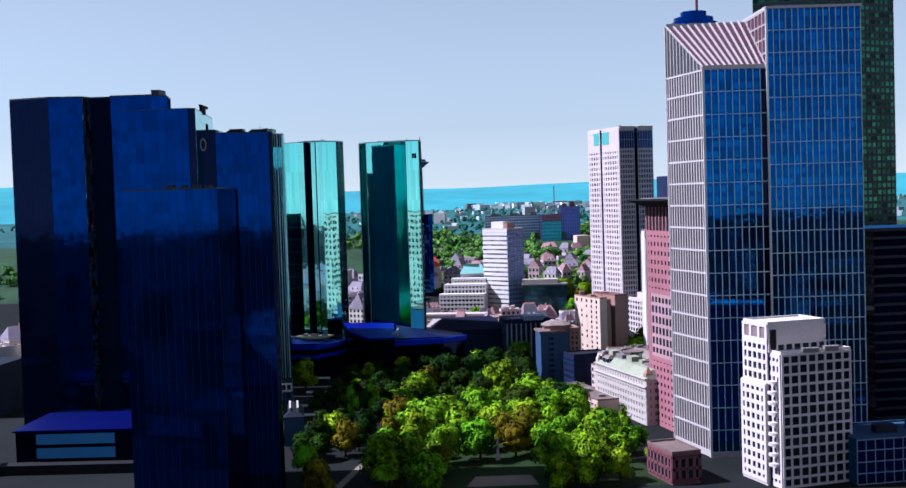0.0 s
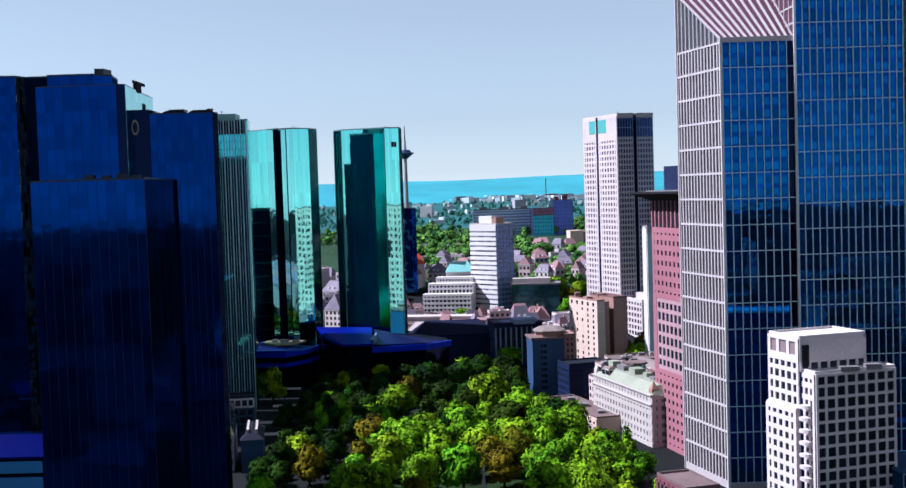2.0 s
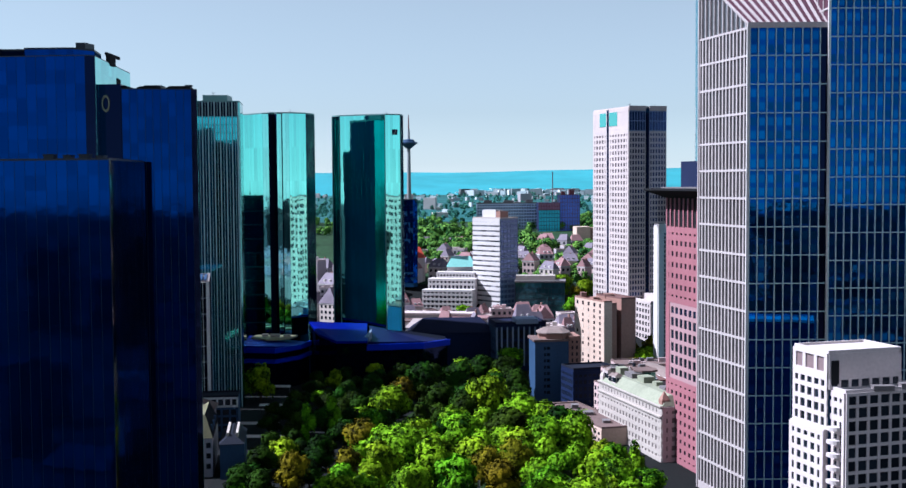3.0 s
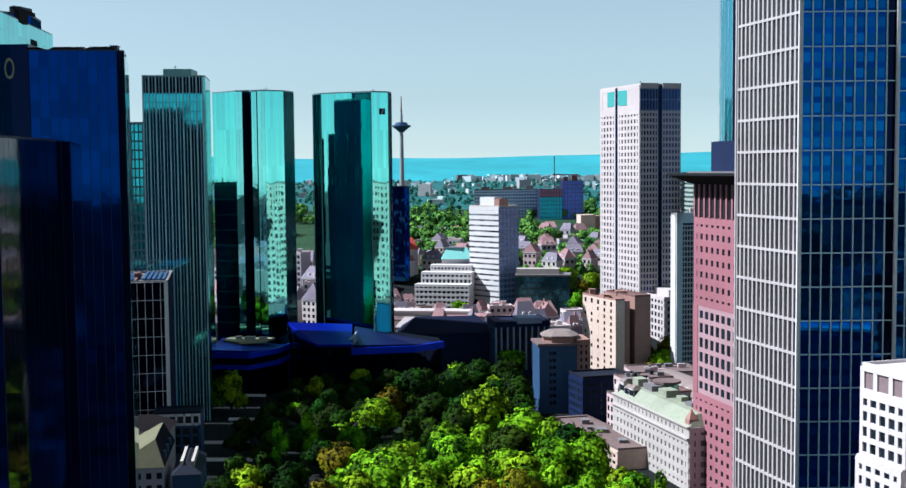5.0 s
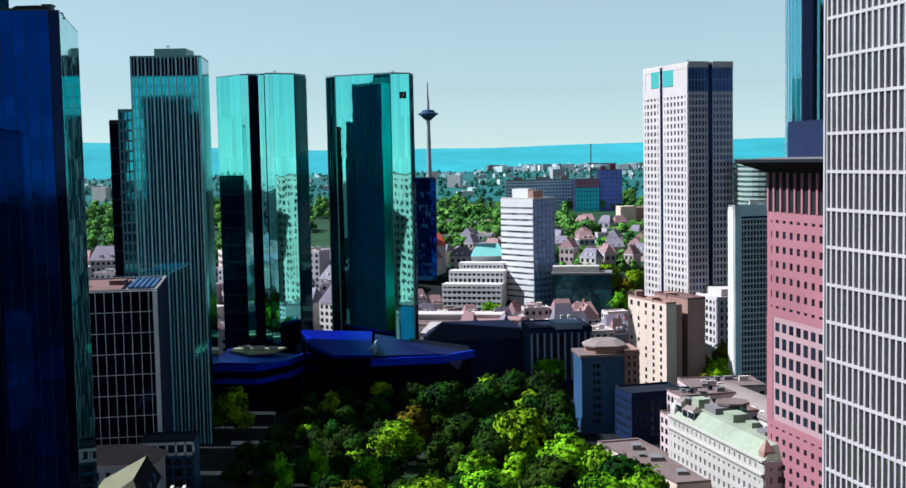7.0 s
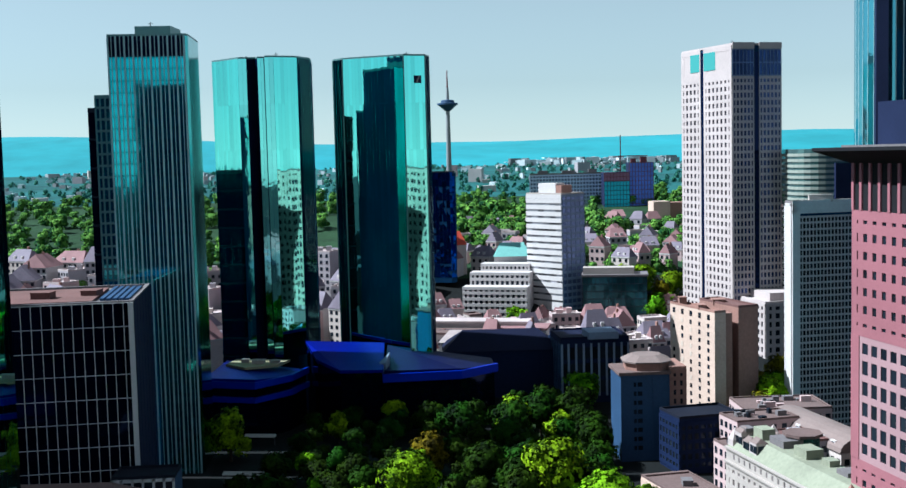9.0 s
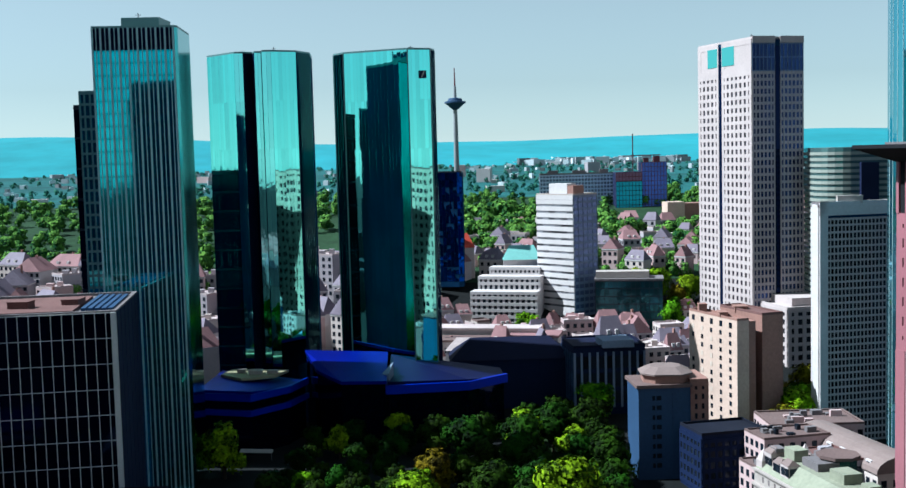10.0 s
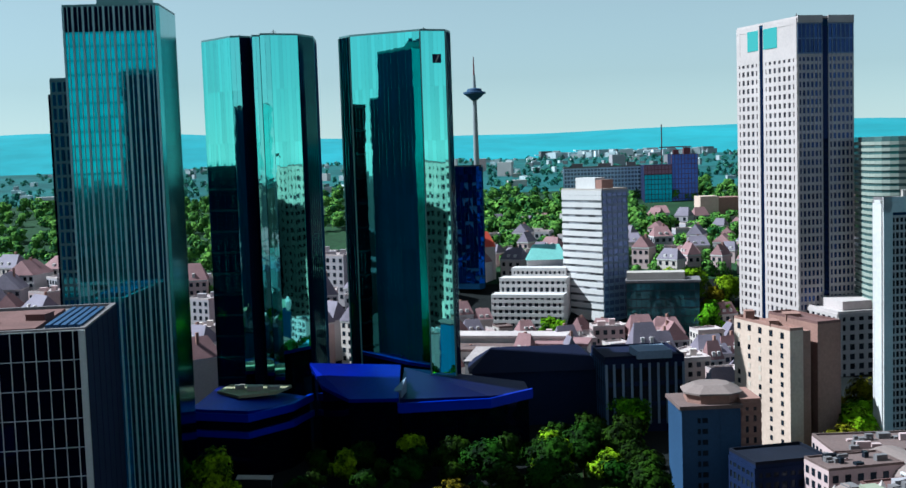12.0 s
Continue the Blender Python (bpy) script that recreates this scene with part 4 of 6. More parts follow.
mirror_tower_a()
mirror_tower_b()
for ax, ay, az, ah in ((-84, 758, 150.6, 2.6), (-98, 764, 150.6, 2.0), (-28, 747, 148.6, 2.4), (-46, 752, 148.6, 1.8), (-110, 668, 154.4, 2.2), (128, 862, 159.6, 3.0), (146, 868, 159.6, 2.4)):
    roof_aerial(ax, ay, az, ah)


def blue_podium():
    th = thing("blue_podium", -80, 735, 0, "low shaded podium with deep blue sloping roofs", "building")

    def wedge(poly, z0, z1, top, roof=M_BLUEROOF):
        cx, cy = sum(p[0] for p in poly) / len(poly), sum(p[1] for p in poly) / len(poly)
        part("podium_wall", prism([(cx + (p[0] - cx) * 0.97, cy + (p[1] - cy) * 0.97) for p in poly], z0, z1, top=[t - 1.3 for t in top]), M_DARKER_GLASS, th)
        bm = bmesh.new()
        lo = [bm.verts.new((p[0], p[1], t - 1.2)) for p, t in zip(poly, top)]
        hi = [bm.verts.new((p[0], p[1], t)) for p, t in zip(poly, top)]
        for i in range(len(poly)):
            j = (i + 1) % len(poly)
            bm.faces.new((lo[i], lo[j], hi[j], hi[i]))
        bm.faces.new(hi)
        bm.faces.new(lo[::-1])
        return part("podium_roof", bm, roof, th)
    wedge([(-108, 712), (-87, 707), (-76, 722), (-72, 738), (-106, 742)], 0, 24, [23.6, 23.6, 22.0, 21.5, 25.2])
    for z0, z1 in ((20.0, 22.6), (14.5, 16.5)):
        part("fascia_band", prism([(-109, 711.2), (-87, 706.0), (-75, 721.5), (-71, 738), (-72, 738), (-76.5, 722.5), (-87.4, 708), (-108, 713)], z0, z1), M_STONE_BLUE, th)
    part("terrace", prism([(-104, 731), (-94, 722), (-82, 728), (-79, 739), (-102, 742)], 24.6, 25.6), M_OCHRE_ROOF, th)
    roof_units(th, [(-93, 730, 5, 3, 1.4), (-86, 731, 4, 2.5, 1.0), (-98, 733, 3, 2, 1.2)], 25.5, M_STONE_W)
    wedge([(-66, 727), (-55, 716), (-38, 716), (-40, 742), (-73, 743)], 0, 25, [27.5, 25.0, 25.0, 31.5, 32.6])
    wedge([(-38, 719), (-8, 724), (6, 738), (4, 752), (-39, 745)], 0, 24, [24.0, 23.5, 21.5, 22.5, 30.0], M_DEEP_ROOF)
    for z0, z1 in ((19.5, 22.8),):
        part("fascia_band", prism([(-39, 717.4), (-7.4, 723), (7, 737.6), (6.2, 738.6), (-8, 724.6), (-38.6, 719.4)], z0, z1), M_STONE_BLUE, th)
    part("podium_core", prism([(-66, 730), (-2, 733), (-2, 744), (-68, 742)], 0, 20), M_WALL_SHADED, th)
    part("skylight", prism([(-41, 722), (-37.4, 720), (-36.2, 725), (-39, 727)], 22, 25, top=[26, 27, 30.5, 27]), M_SHADE_STONE, th)


M_STONE_BLUE = surface("blue_tinted_metal", (0.006, 0.035, 0.75), 0.45, 1.5, 0.08, 0.2, 0.2)
M_DEEP_ROOF = surface("midnight_blue_roof", (0.003, 0.008, 0.09), 0.6, 1.5, 0.08, 0.3, 0.4)
blue_podium()


M_TEAL_SIDE = glazing("satin_teal_panel", (0.11, 0.40, 0.40), 1.0, 0.12, 0.01, 0.12)


def fin_tower():
    th = thing("finned_tower", -108, 660, 0, "teal glass tower with pale upright fins and stepped side", "tower")
    p = [(-122.2, 658.0), (-96.6, 661.3), (-96.0, 663.0), (-98.8, 687), (-124.6, 686)]
    part("tower_body", prism(p, 0, 150.5), M_CORE, th)
    facade(th, p[0], p[1], 0, 144, 18, 36, M_TEAL_STRIPE, M_FIN, M_TEAL_BAND, 0.24, 0.2, 0.6, 0.1, tilt=0.1, limit=200)
    facade(th, p[0], p[1], 144, 151, 18, 1, M_SLOT, M_FIN, None, 0.24, 0.2)
    m, length = wall_frame(p[0], p[1], 0)
    for k in range(10):
        child("main_fin", box_mesh(0.55, 0.5, 151, M_FIN), th, m @ Matrix.Translation((min(max(length * k / 9 - 0.27, 0), length - 0.55), 0, 0)), "broad pale upright fin")
    facade(th, p[1], p[2], 0, 151, 1, 36, M_TEAL_SIDE, None, None, names=("metal_panel", "", ""), limit=0)
    facade(th, p[2], p[3], 0, 151, 2, 18, M_TEAL_SIDE, None, None, names=("metal_panel", "", ""), limit=0)
    flat_roof(th, p, 150.5, M_TEAL_FIN, 1.2)
    part("roof_plant", prism([(-114.4, 664), (-102.4, 665), (-102.4, 678), (-114.4, 678)], 150.6, 154.8), M_TEAL_FIN, th)
    q = [(-129.6, 664.5), (-122.4, 664.8), (-122.4, 686), (-131, 686)]
    part("tower_body", prism(q, 0, 131), M_CORE, th)
    facade(th, q[0], q[1], 0, 131.5, 4, 33, M_TEAL_STRIPE, M_TEAL_FIN, M_TEAL_FIN, 0.5, 0.4, 0.8, 0.25, tilt=0.2)
    flat_roof(th, q, 131, M_TEAL_FIN)


fin_tower()


def lattice_block():
    d = turn(11)
    w = 56
    x0, y0 = -101.2 - d[0] * w, 608.5 - d[1] * w
    th = thing("lattice_office_block", x0, y0, 0, "dark glass office block with pale lattice of fins", "building")
    poly = rect(x0, y0, d, w, 47)
    part("block_body", prism(poly, 0, 66.5), M_CORE, th)
    facade(th, poly[0], poly[1], 2, 67, 19, 9, M_DARKER_GLASS, M_LATTICE, M_LATTICE, 0.2, 0.4, 0.2, 0.3, tilt=0.1)
    facade(th, poly[1], poly[2], 2, 67, 6, 9, M_BOX, M_BOX, None, 0.4, 0.2, names=("metal_panel", "fin", ""), limit=0)
    m, length = wall_frame(poly[0], poly[1], 0)
    child("corner_pier", box_mesh(1.5, 0.9, 67, M_LATTICE), th, m @ Matrix.Translation((length - 1.5, 0, 0)))
    flat_roof(th, poly, 66.5, M_GREY, 1.0)
    part("roof_deck", prism(rect(x0 + d[0] * 4, y0 + 4, d, w - 17, 36), 66.7, 67.5), M_RED_DECK, th)
    for k in range(5):
        part("roof_louvre", prism(rect(x0 + d[0] * (w - 11 + k * 2), y0 + d[1] * (w - 11) + 4, d, 1.2, 34), 66.7, 68.0), M_GREYBLUE, th)
    roof_units(th, [(-135, 615, 6, 5, 2), (-122, 622, 5, 6, 1.6)], 67.3, M_RED_DECK)


M_LATTICE = surface("lattice_metal", (1.0, 0.98, 1.0), 0.5, 2.0, 0.1, 0.15, 0.1)
lattice_block()

# ---------------------------------------------------------------- dark towers


M_BAND_BLUE = surface("pale_blue_band", (0.12, 0.42, 0.85), 0.5, 1.5, 0.08, 0.15)


M_GLITTER = glazing("reflected_glitter_glass", (0.30, 0.34, 0.40), 0.9, 0.05, 0.05, 0.95)


def dark_towers():
    # faces take darker or teal glass: what each reflects is put into colour
    # front slab
    th = thing("dark_glass_tower", -90, 384, 0, "dark blue glass tower slab, the lower front one", "tower", "dark glass towers")
    p = [(-111.0, 384.5), (-78.4, 381.5), (-79.0, 417), (-112, 418)]
    part("tower_body", prism(p, 0, 116.5), M_CORE, th)
    facade(th, p[0], p[1], 0, 117, 12, 31, M_DARK_GLASS, M_DARK_FIN, None, 0.12, 0.06, tilt=0.1, limit=50)
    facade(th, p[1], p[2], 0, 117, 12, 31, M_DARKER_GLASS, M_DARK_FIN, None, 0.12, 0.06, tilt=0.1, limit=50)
    flat_roof(th, p, 116.5, M_DARK_FIN, 1.0)
    roof_units(th, [(-97, 388, 2.5, 3, 1.8), (-92, 388, 2, 3, 1.6), (-88, 388, 2.5, 3, 1.8), (-84, 389, 2, 3, 1.4)], 116.7, M_DARK_FIN)
    # taller slab beside it
    th = thing("dark_glass_tower", -106, 419, 0, "tall dark blue glass slab with teal end wall", "tower", "dark glass towers")
    p = [(-121, 421), (-95.5, 418.8), (-93.2, 420.5), (-97.5, 472), (-123, 472)]
    part("tower_body", prism(p, 0, 146.5), M_CORE, th)
    facade(th, p[0], p[1], 0, 147, 9, 38, M_DARK_GLASS, M_DARK_FIN, None, 0.12, 0.06, tilt=0.1, limit=50)
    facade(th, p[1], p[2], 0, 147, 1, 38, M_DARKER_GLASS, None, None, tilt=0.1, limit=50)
    facade(th, p[2], p[3], 0, 147, 14, 38, M_TEAL, M_TEAL_FIN, None, 0.1, 0.05, tilt=0.1, limit=50)
    flat_roof(th, p, 146.5, M_DARK_FIN, 0.8)
    m, length = wall_frame(p[2], p[3], 138)
    child("vent_opening", box_mesh(5.0, 0.2, 2.6, M_BLACK), th, m @ Matrix.Translation((30, -0.08, 3.0)))
    child("vent_opening", box_mesh(2.4, 0.2, 4.0, M_BLACK), th, m @ Matrix.Translation((33, -0.08, -2.5)))
    part("roof_crane", prism([(-95.8, 440), (-94.6, 440), (-94.6, 446), (-95.8, 446)], 146.6, 149.5), M_BLACK, th)
    part("crane_jib", prism([(-95.5, 438), (-94.9, 438), (-94.9, 452), (-95.5, 452)], 149.3, 150.2), M_BLACK, th)
    # black block with a ring emblem, and the tower with curved roof plant
    th = thing("dark_glass_tower", -76, 424, 0, "dark blue glass tower with curved roof plant", "tower", "dark glass towers")
    p = [(-86.9, 424), (-67.6, 426.5), (-66.4, 428.5), (-74.6, 462), (-92, 462)]
    part("tower_body", prism(p, 0, 137.5), M_CORE, th)
    facade(th, p[0], p[1], 0, 138, 9, 36, M_DARK_GLASS, M_DARK_FIN, None, 0.14, 0.06, tilt=0.1, limit=50)
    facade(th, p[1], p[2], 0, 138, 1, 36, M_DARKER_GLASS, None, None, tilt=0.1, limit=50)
    facade(th, p[2], p[3], 0, 138, 9, 36, M_TEAL, M_TEAL_FIN, None, 0.1, 0.05, tilt=0.1, limit=50)
    flat_roof(th, p, 137.5, M_DARK_FIN, 0.8)
    for x0 in (-84.0, -75.5):
        bm = bmesh.new()
        prof = [(0, 0), (0.3, 1.1), (1.5, 1.6), (5.6, 1.6), (7.2, 1.2), (7.6, 0)]
        a = [bm.verts.new((x0 + u, 428, 137.6 + v)) for u, v in prof]
        b = [bm.verts.new((x0 + u, 436, 137.6 + v)) for u, v in prof]
        bm.faces.new(a)
        bm.faces.new(b[::-1])
        for i in range(len(prof)):
            j = (i + 1) % len(prof)
            bm.faces.new((a[i], a[j], b[j], b[i]))
        part("roof_plant", bm, M_BLACK, th)
    roof_units(th, [(-84.5, 440, 5, 5, 2.2), (-70, 430, 1.6, 2, 1.4)], 138, M_DARK_FIN)
    bp = [(-97.4, 424.6), (-87.1, 424.2), (-87.1, 448), (-95, 448)]
    part("black_shaft", prism(bp, 0, 139.5), M_DARKER_GLASS, th)
    ring = bmesh.new()
    nseg = 20
    loop = []
    for i in range(nseg):
        a = 2 * math.pi * i / nseg
        loop.append([ring.verts.new((-91.5 + rr * 0.75 * math.cos(a), yy, 134 + rr * 1.6 * math.sin(a))) for rr, yy in ((1.5, 424.1), (1.1, 424.1), (1.1, 424.35), (1.5, 424.35))])
    for i in range(nseg):
        for k in range(4):
            ring.faces.new((loop[i][k], loop[(i + 1) % nseg][k], loop[(i + 1) % nseg][(k + 1) % 4], loop[i][(k + 1) % 4]))
    part("ring_emblem", ring, M_OCHRE_ROOF, th, "thin yellowish ring")
    # silver-blue tower behind, with stepped plan
    th = thing("dark_glass_tower", -180, 580, 0, "broad blue tower of stepped glass facets", "tower", "dark glass towers")
    p = [(-222, 581), (-200, 574), (-184, 577), (-182, 583), (-172, 583), (-170, 578), (-150, 578), (-143.5, 586), (-146, 604), (-214, 596)]
    top = 167.5
    part("tower_body", prism(p, 0, top), M_CORE, th)
    # facet tones follow what each reflects; tilted silver panes stand for reflected glitter
    for a, b, mat, n in ((0, 1, M_DARKER_GLASS, 8), (1, 2, M_DARK_GLASS, 7), (2, 3, M_GLITTER, 3), (3, 4, M_SLOT, 4), (4, 5, M_DARK_GLASS, 2), (5, 6, M_DARK_GLASS, 8), (6, 7, M_DARK_GLASS, 4)):
        facade(th, p[a], p[b], 0, top, n, 42, mat, None, None, tilt=5.0 if mat is M_GLITTER else 0.15, limit=100)
    flat_roof(th, p, top, M_DARK_FIN, 0.8)
    part("roof_plant", prism([(-152, 588), (-148, 588), (-146.5, 596), (-152, 596)], top, top + 4), M_DARK_FIN, th)
    pod = thing("blue_roofed_hall", -150, 480, 0, "low hall with blue stepped roof and pale bands", "building")
    pp = rect(-190, 486, turn(-2), 64, 50)
    part("hall_body", prism(pp, 0, 17.0), M_DARKER_GLASS, pod)
    # added black slab that darkens the forecourt
    part("front_step", prism(rect(-196, 479, turn(-2), 70, 6.8), 0, 4.2), M_BLACK, pod)
    for z in (11.6, 5.6):
        part("pale_band", prism(rect(-181, 485.2, turn(-2), 34, 1), z, z + 4.4), M_BAND_BLUE, pod)
    part("roof_deck", prism(rect(-191, 485, turn(-2), 66, 42), 17.0, 17.8), M_NAVY_ROOF, pod)
    bt = thing("dark_office_block", 182, 480, 0, "dark office block with faint brown floor bands", "building")
    q = rect(184, 500, turn(8), 40, 40)
    part("block_body", prism(q, 0, 92), M_CORE, bt)
    facade(bt, q[3], q[0], 0, 92, 8, 22, M_DARKER_GLASS, None, M_DARK_FIN, band_h=1.2, band_d=0.3, limit=0)
    facade(bt, q[0], q[1], 0, 92, 8, 22, M_DARKER_GLASS, None, M_DARK_FIN, band_h=1.2, band_d=0.3, limit=0)



# blocks hidden from view: tall one added for shade, narrow one known by reflection
def lee_blocks():
    for q, top, label in (([(-142, 692), (-127, 692), (-127, 736), (-142, 736)], 128, "tall unseen block behind the finned tower, added for shade"), ([(-150, 740), (-138, 741), (-142, 778), (-153, 776)], 103, "dark narrow office block behind the finned tower")):
        th = thing("dark_office_block", q[0][0], q[0][1], 0, label, "building")
        part("block_body", prism(q, 0, top), M_CORE, th)
        facade(th, q[1], q[2], 0, top, 10, 12, M_DARKER_GLASS, None, M_DARK_FIN, band_h=0.8, band_d=0.2, limit=0)
        facade(th, q[0], q[1], 0, top, 4, 12, M_DARKER_GLASS, None, M_DARK_FIN, band_h=0.8, band_d=0.2, limit=0)
        flat_roof(th, q, top, M_DARK_FIN)


dark_towers()
lee_blocks()

# ---------------------------------------------------------------- farther city


def white_slab():
    g = 22
    th = thing("white_tower_block", 43, 895, g, "white banded tower block with penthouse", "building")
    L, C, R, B = (24.2, 912.0), (42.6, 893.0), (55.6, 903.0), (37.5, 922)
    part("block_body", prism([L, C, R, B], g - 4, 85.5), M_CORE, th)
    facade(th, L, C, g, 85.5, 6, 18, M_WINDOW_PALE, None, M_SLAB_W, 0.5, 0.3, 2.3, 0.4, names=("window_pane", "pier", "balcony_band"))
    # side away from the sun: shade put into blue glass and stone
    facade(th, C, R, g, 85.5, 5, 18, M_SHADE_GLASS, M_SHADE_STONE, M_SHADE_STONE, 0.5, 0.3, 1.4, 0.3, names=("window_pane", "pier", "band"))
    flat_roof(th, [L, C, R, B], 85.5, M_STONE_W)
    part("penthouse", prism([(31, 911), (40, 901), (45, 905), (36, 915)], 85.5, 91.5), M_SLAB_W, th)
    part("plant_room", prism([(40.2, 901), (43, 898), (49, 904), (45.2, 905.5)], 85.5, 90.5), M_BROWN, th)


M_WINDOW_PALE = glazing("pale_window", (0.42, 0.42, 0.46), 0.5, 0.15, 0.01, 0.85)
white_slab()


M_PALE_SLAB = surface("pale_blue_slab", (1.25, 1.38, 1.7), 0.7, 1.0, 0.05, 0.12)
M_SITE = surface("blue_site_netting", (0.30, 0.45, 1.5), 0.8, 1.0, 0.05, 0.3)
M_SITE_PINK = surface("faded_pink_netting", (0.62, 0.32, 0.50), 0.8, 1.0, 0.05, 0.3)
M_SITE_TEAL = surface("teal_site_netting", (0.25, 1.15, 1.45), 0.8, 1.0, 0.05, 0.3)


def far_towers():
    g = 38
    th = thing("glittering_glass_tower", -24, 930, g, "dark blue glass tower with broken reflections", "tower")
    p = [(-34, 932), (-19, 928), (-16.3, 930), (-16.3, 952), (-34, 952)]
    part("tower_body", prism(p, g - 3, 98), M_CORE, th)
    facade(th, p[0], p[1], g, 98.5, 7, 15, M_DARK_GLASS, M_DARK_FIN, None, 0.1, 0.05, tilt=3.0)
    facade(th, p[1], p[2], g, 98.5, 2, 15, M_DARK_GLASS, None, None, tilt=3.0)
    flat_roof(th, p, 98, M_DARK_FIN)
    # tower under construction
    g = 58
    th = thing("unfinished_tower", 115, 1205, g, "dark blue tower under construction with scaffolding", "building")
    part("tower_body", prism([(115, 1205), (135, 1209), (135, 1229), (115, 1229)], g, 98.5), M_BOX, th)
    facade(th, (115, 1205), (135, 1209), g, 98.5, 8, 11, M_SITE, M_CRANE, M_CRANE, 0.3, 0.3, 0.3, 0.3, limit=90)
    part("lower_wing", prism([(94, 1199), (115, 1203), (115, 1225), (94, 1225)], g, 91), M_BOX, th)
    facade(th, (94, 1199), (115, 1203), g, 84, 8, 7, M_SITE_TEAL, M_GREYBLUE, M_GREYBLUE, 0.3, 0.3, 0.4, 0.3, limit=90)
    facade(th, (94, 1199), (115, 1203), 84, 91, 8, 2, M_SITE_PINK, M_CRANE, M_CRANE, 0.3, 0.3, 0.4, 0.3, limit=90, names=("netting_panel", "scaffold_pole", "scaffold_deck"))
    roof_units(th, [(117, 1210, 4, 4, 3), (125, 1212, 5, 5, 4.5)], 98.5, M_CRANE)
    cr = thing("tower_crane", 109, 1214, g, "thin dark tower crane above the building site", "crane")
    mast = part("mast", prism([(108.6, 1213.6), (109.4, 1213.6), (109.4, 1214.4), (108.6, 1214.4)], g, 121), M_CRANE, cr)
    part("jib", prism([(107, 1213.7), (131, 1213.7), (131, 1214.3), (107, 1214.3)], 103.5, 104.3), M_CRANE, mast)
    # slab behind the white block
    th = thing("long_slab_block", 36, 1220, 62, "long grey blue slab block behind the white tower", "building")
    sp = [(35, 1218), (97, 1228), (97, 1240), (35, 1230)]
    part("slab_body", prism(sp, 55, 90), M_SHADE_STONE, th)
    facade(th, sp[0], sp[1], 60, 90, 24, 10, M_SHADE_GLASS, M_PALE_SLAB, M_PALE_SLAB, 0.8, 0.2, 1.2, 0.2, limit=90)
    flat_roof(th, sp, 90, M_GREY)
    roof_units(th, [(42, 1224, 8, 4, 3.0), (62, 1228, 10, 4, 2.6), (84, 1231, 7, 4, 3.2)], 90.1, M_GREY)
    # telecommunications tower
    g = 72
    th = thing("telecom_tower", -31.5, 1230, g, "slender telecom tower with disc platforms and antenna", "tower")

    def lathe(name, profile, mat, n=20, cx=-31.5, cy=1230):
        bm = bmesh.new()
        rings = [[bm.verts.new((cx + r * math.cos(2 * math.pi * i / n), cy + r * math.sin(2 * math.pi * i / n), z)) for i in range(n)] for r, z in profile]
        for a, b in zip(rings, rings[1:]):
            for i in range(n):
                bm.faces.new((a[i], a[(i + 1) % n], b[(i + 1) % n], b[i]))
        bm.faces.new(rings[0][::-1])
        bm.faces.new(rings[-1])
        return part(name, bm, mat, th, smooth=False)
    lathe("shaft", ((2.6, g), (2.0, 110), (1.6, 146)), M_GREY_PALE)
    lathe("platform", ((2.0, 144.5), (7.2, 149.0), (8.6, 149.6), (8.6, 151.0), (6.0, 151.4), (5.4, 153.4), (2.6, 154.0)), M_GREYBLUE)
    lathe("upper_shaft", ((1.4, 154), (1.0, 164)), M_GREY_PALE)
    lathe("antenna", ((0.7, 164), (0.35, 178)), M_CRANE)
    # small white block far off
    th = thing("distant_white_block", -2, 1550, 79, "small pale apartment block far off", "building")
    part("block_body", prism([(-8, 1550), (1, 1550), (1, 1560), (-8, 1560)], 66, 80), M_STONE_W, th)


M_GREY_PALE = surface("pale_concrete", (0.5, 0.52, 0.55), 0.7)
far_towers()


HOUSE_LABEL = {"red": "rendered town house under a red tiled roof", "grey": "rendered town house under a grey slate roof", "flat": "pale flat-roofed city building with window rows", "brown": "city building with brown flat roof and roof plant", "dark": "added city house, darkened to dim the glass reflections"}


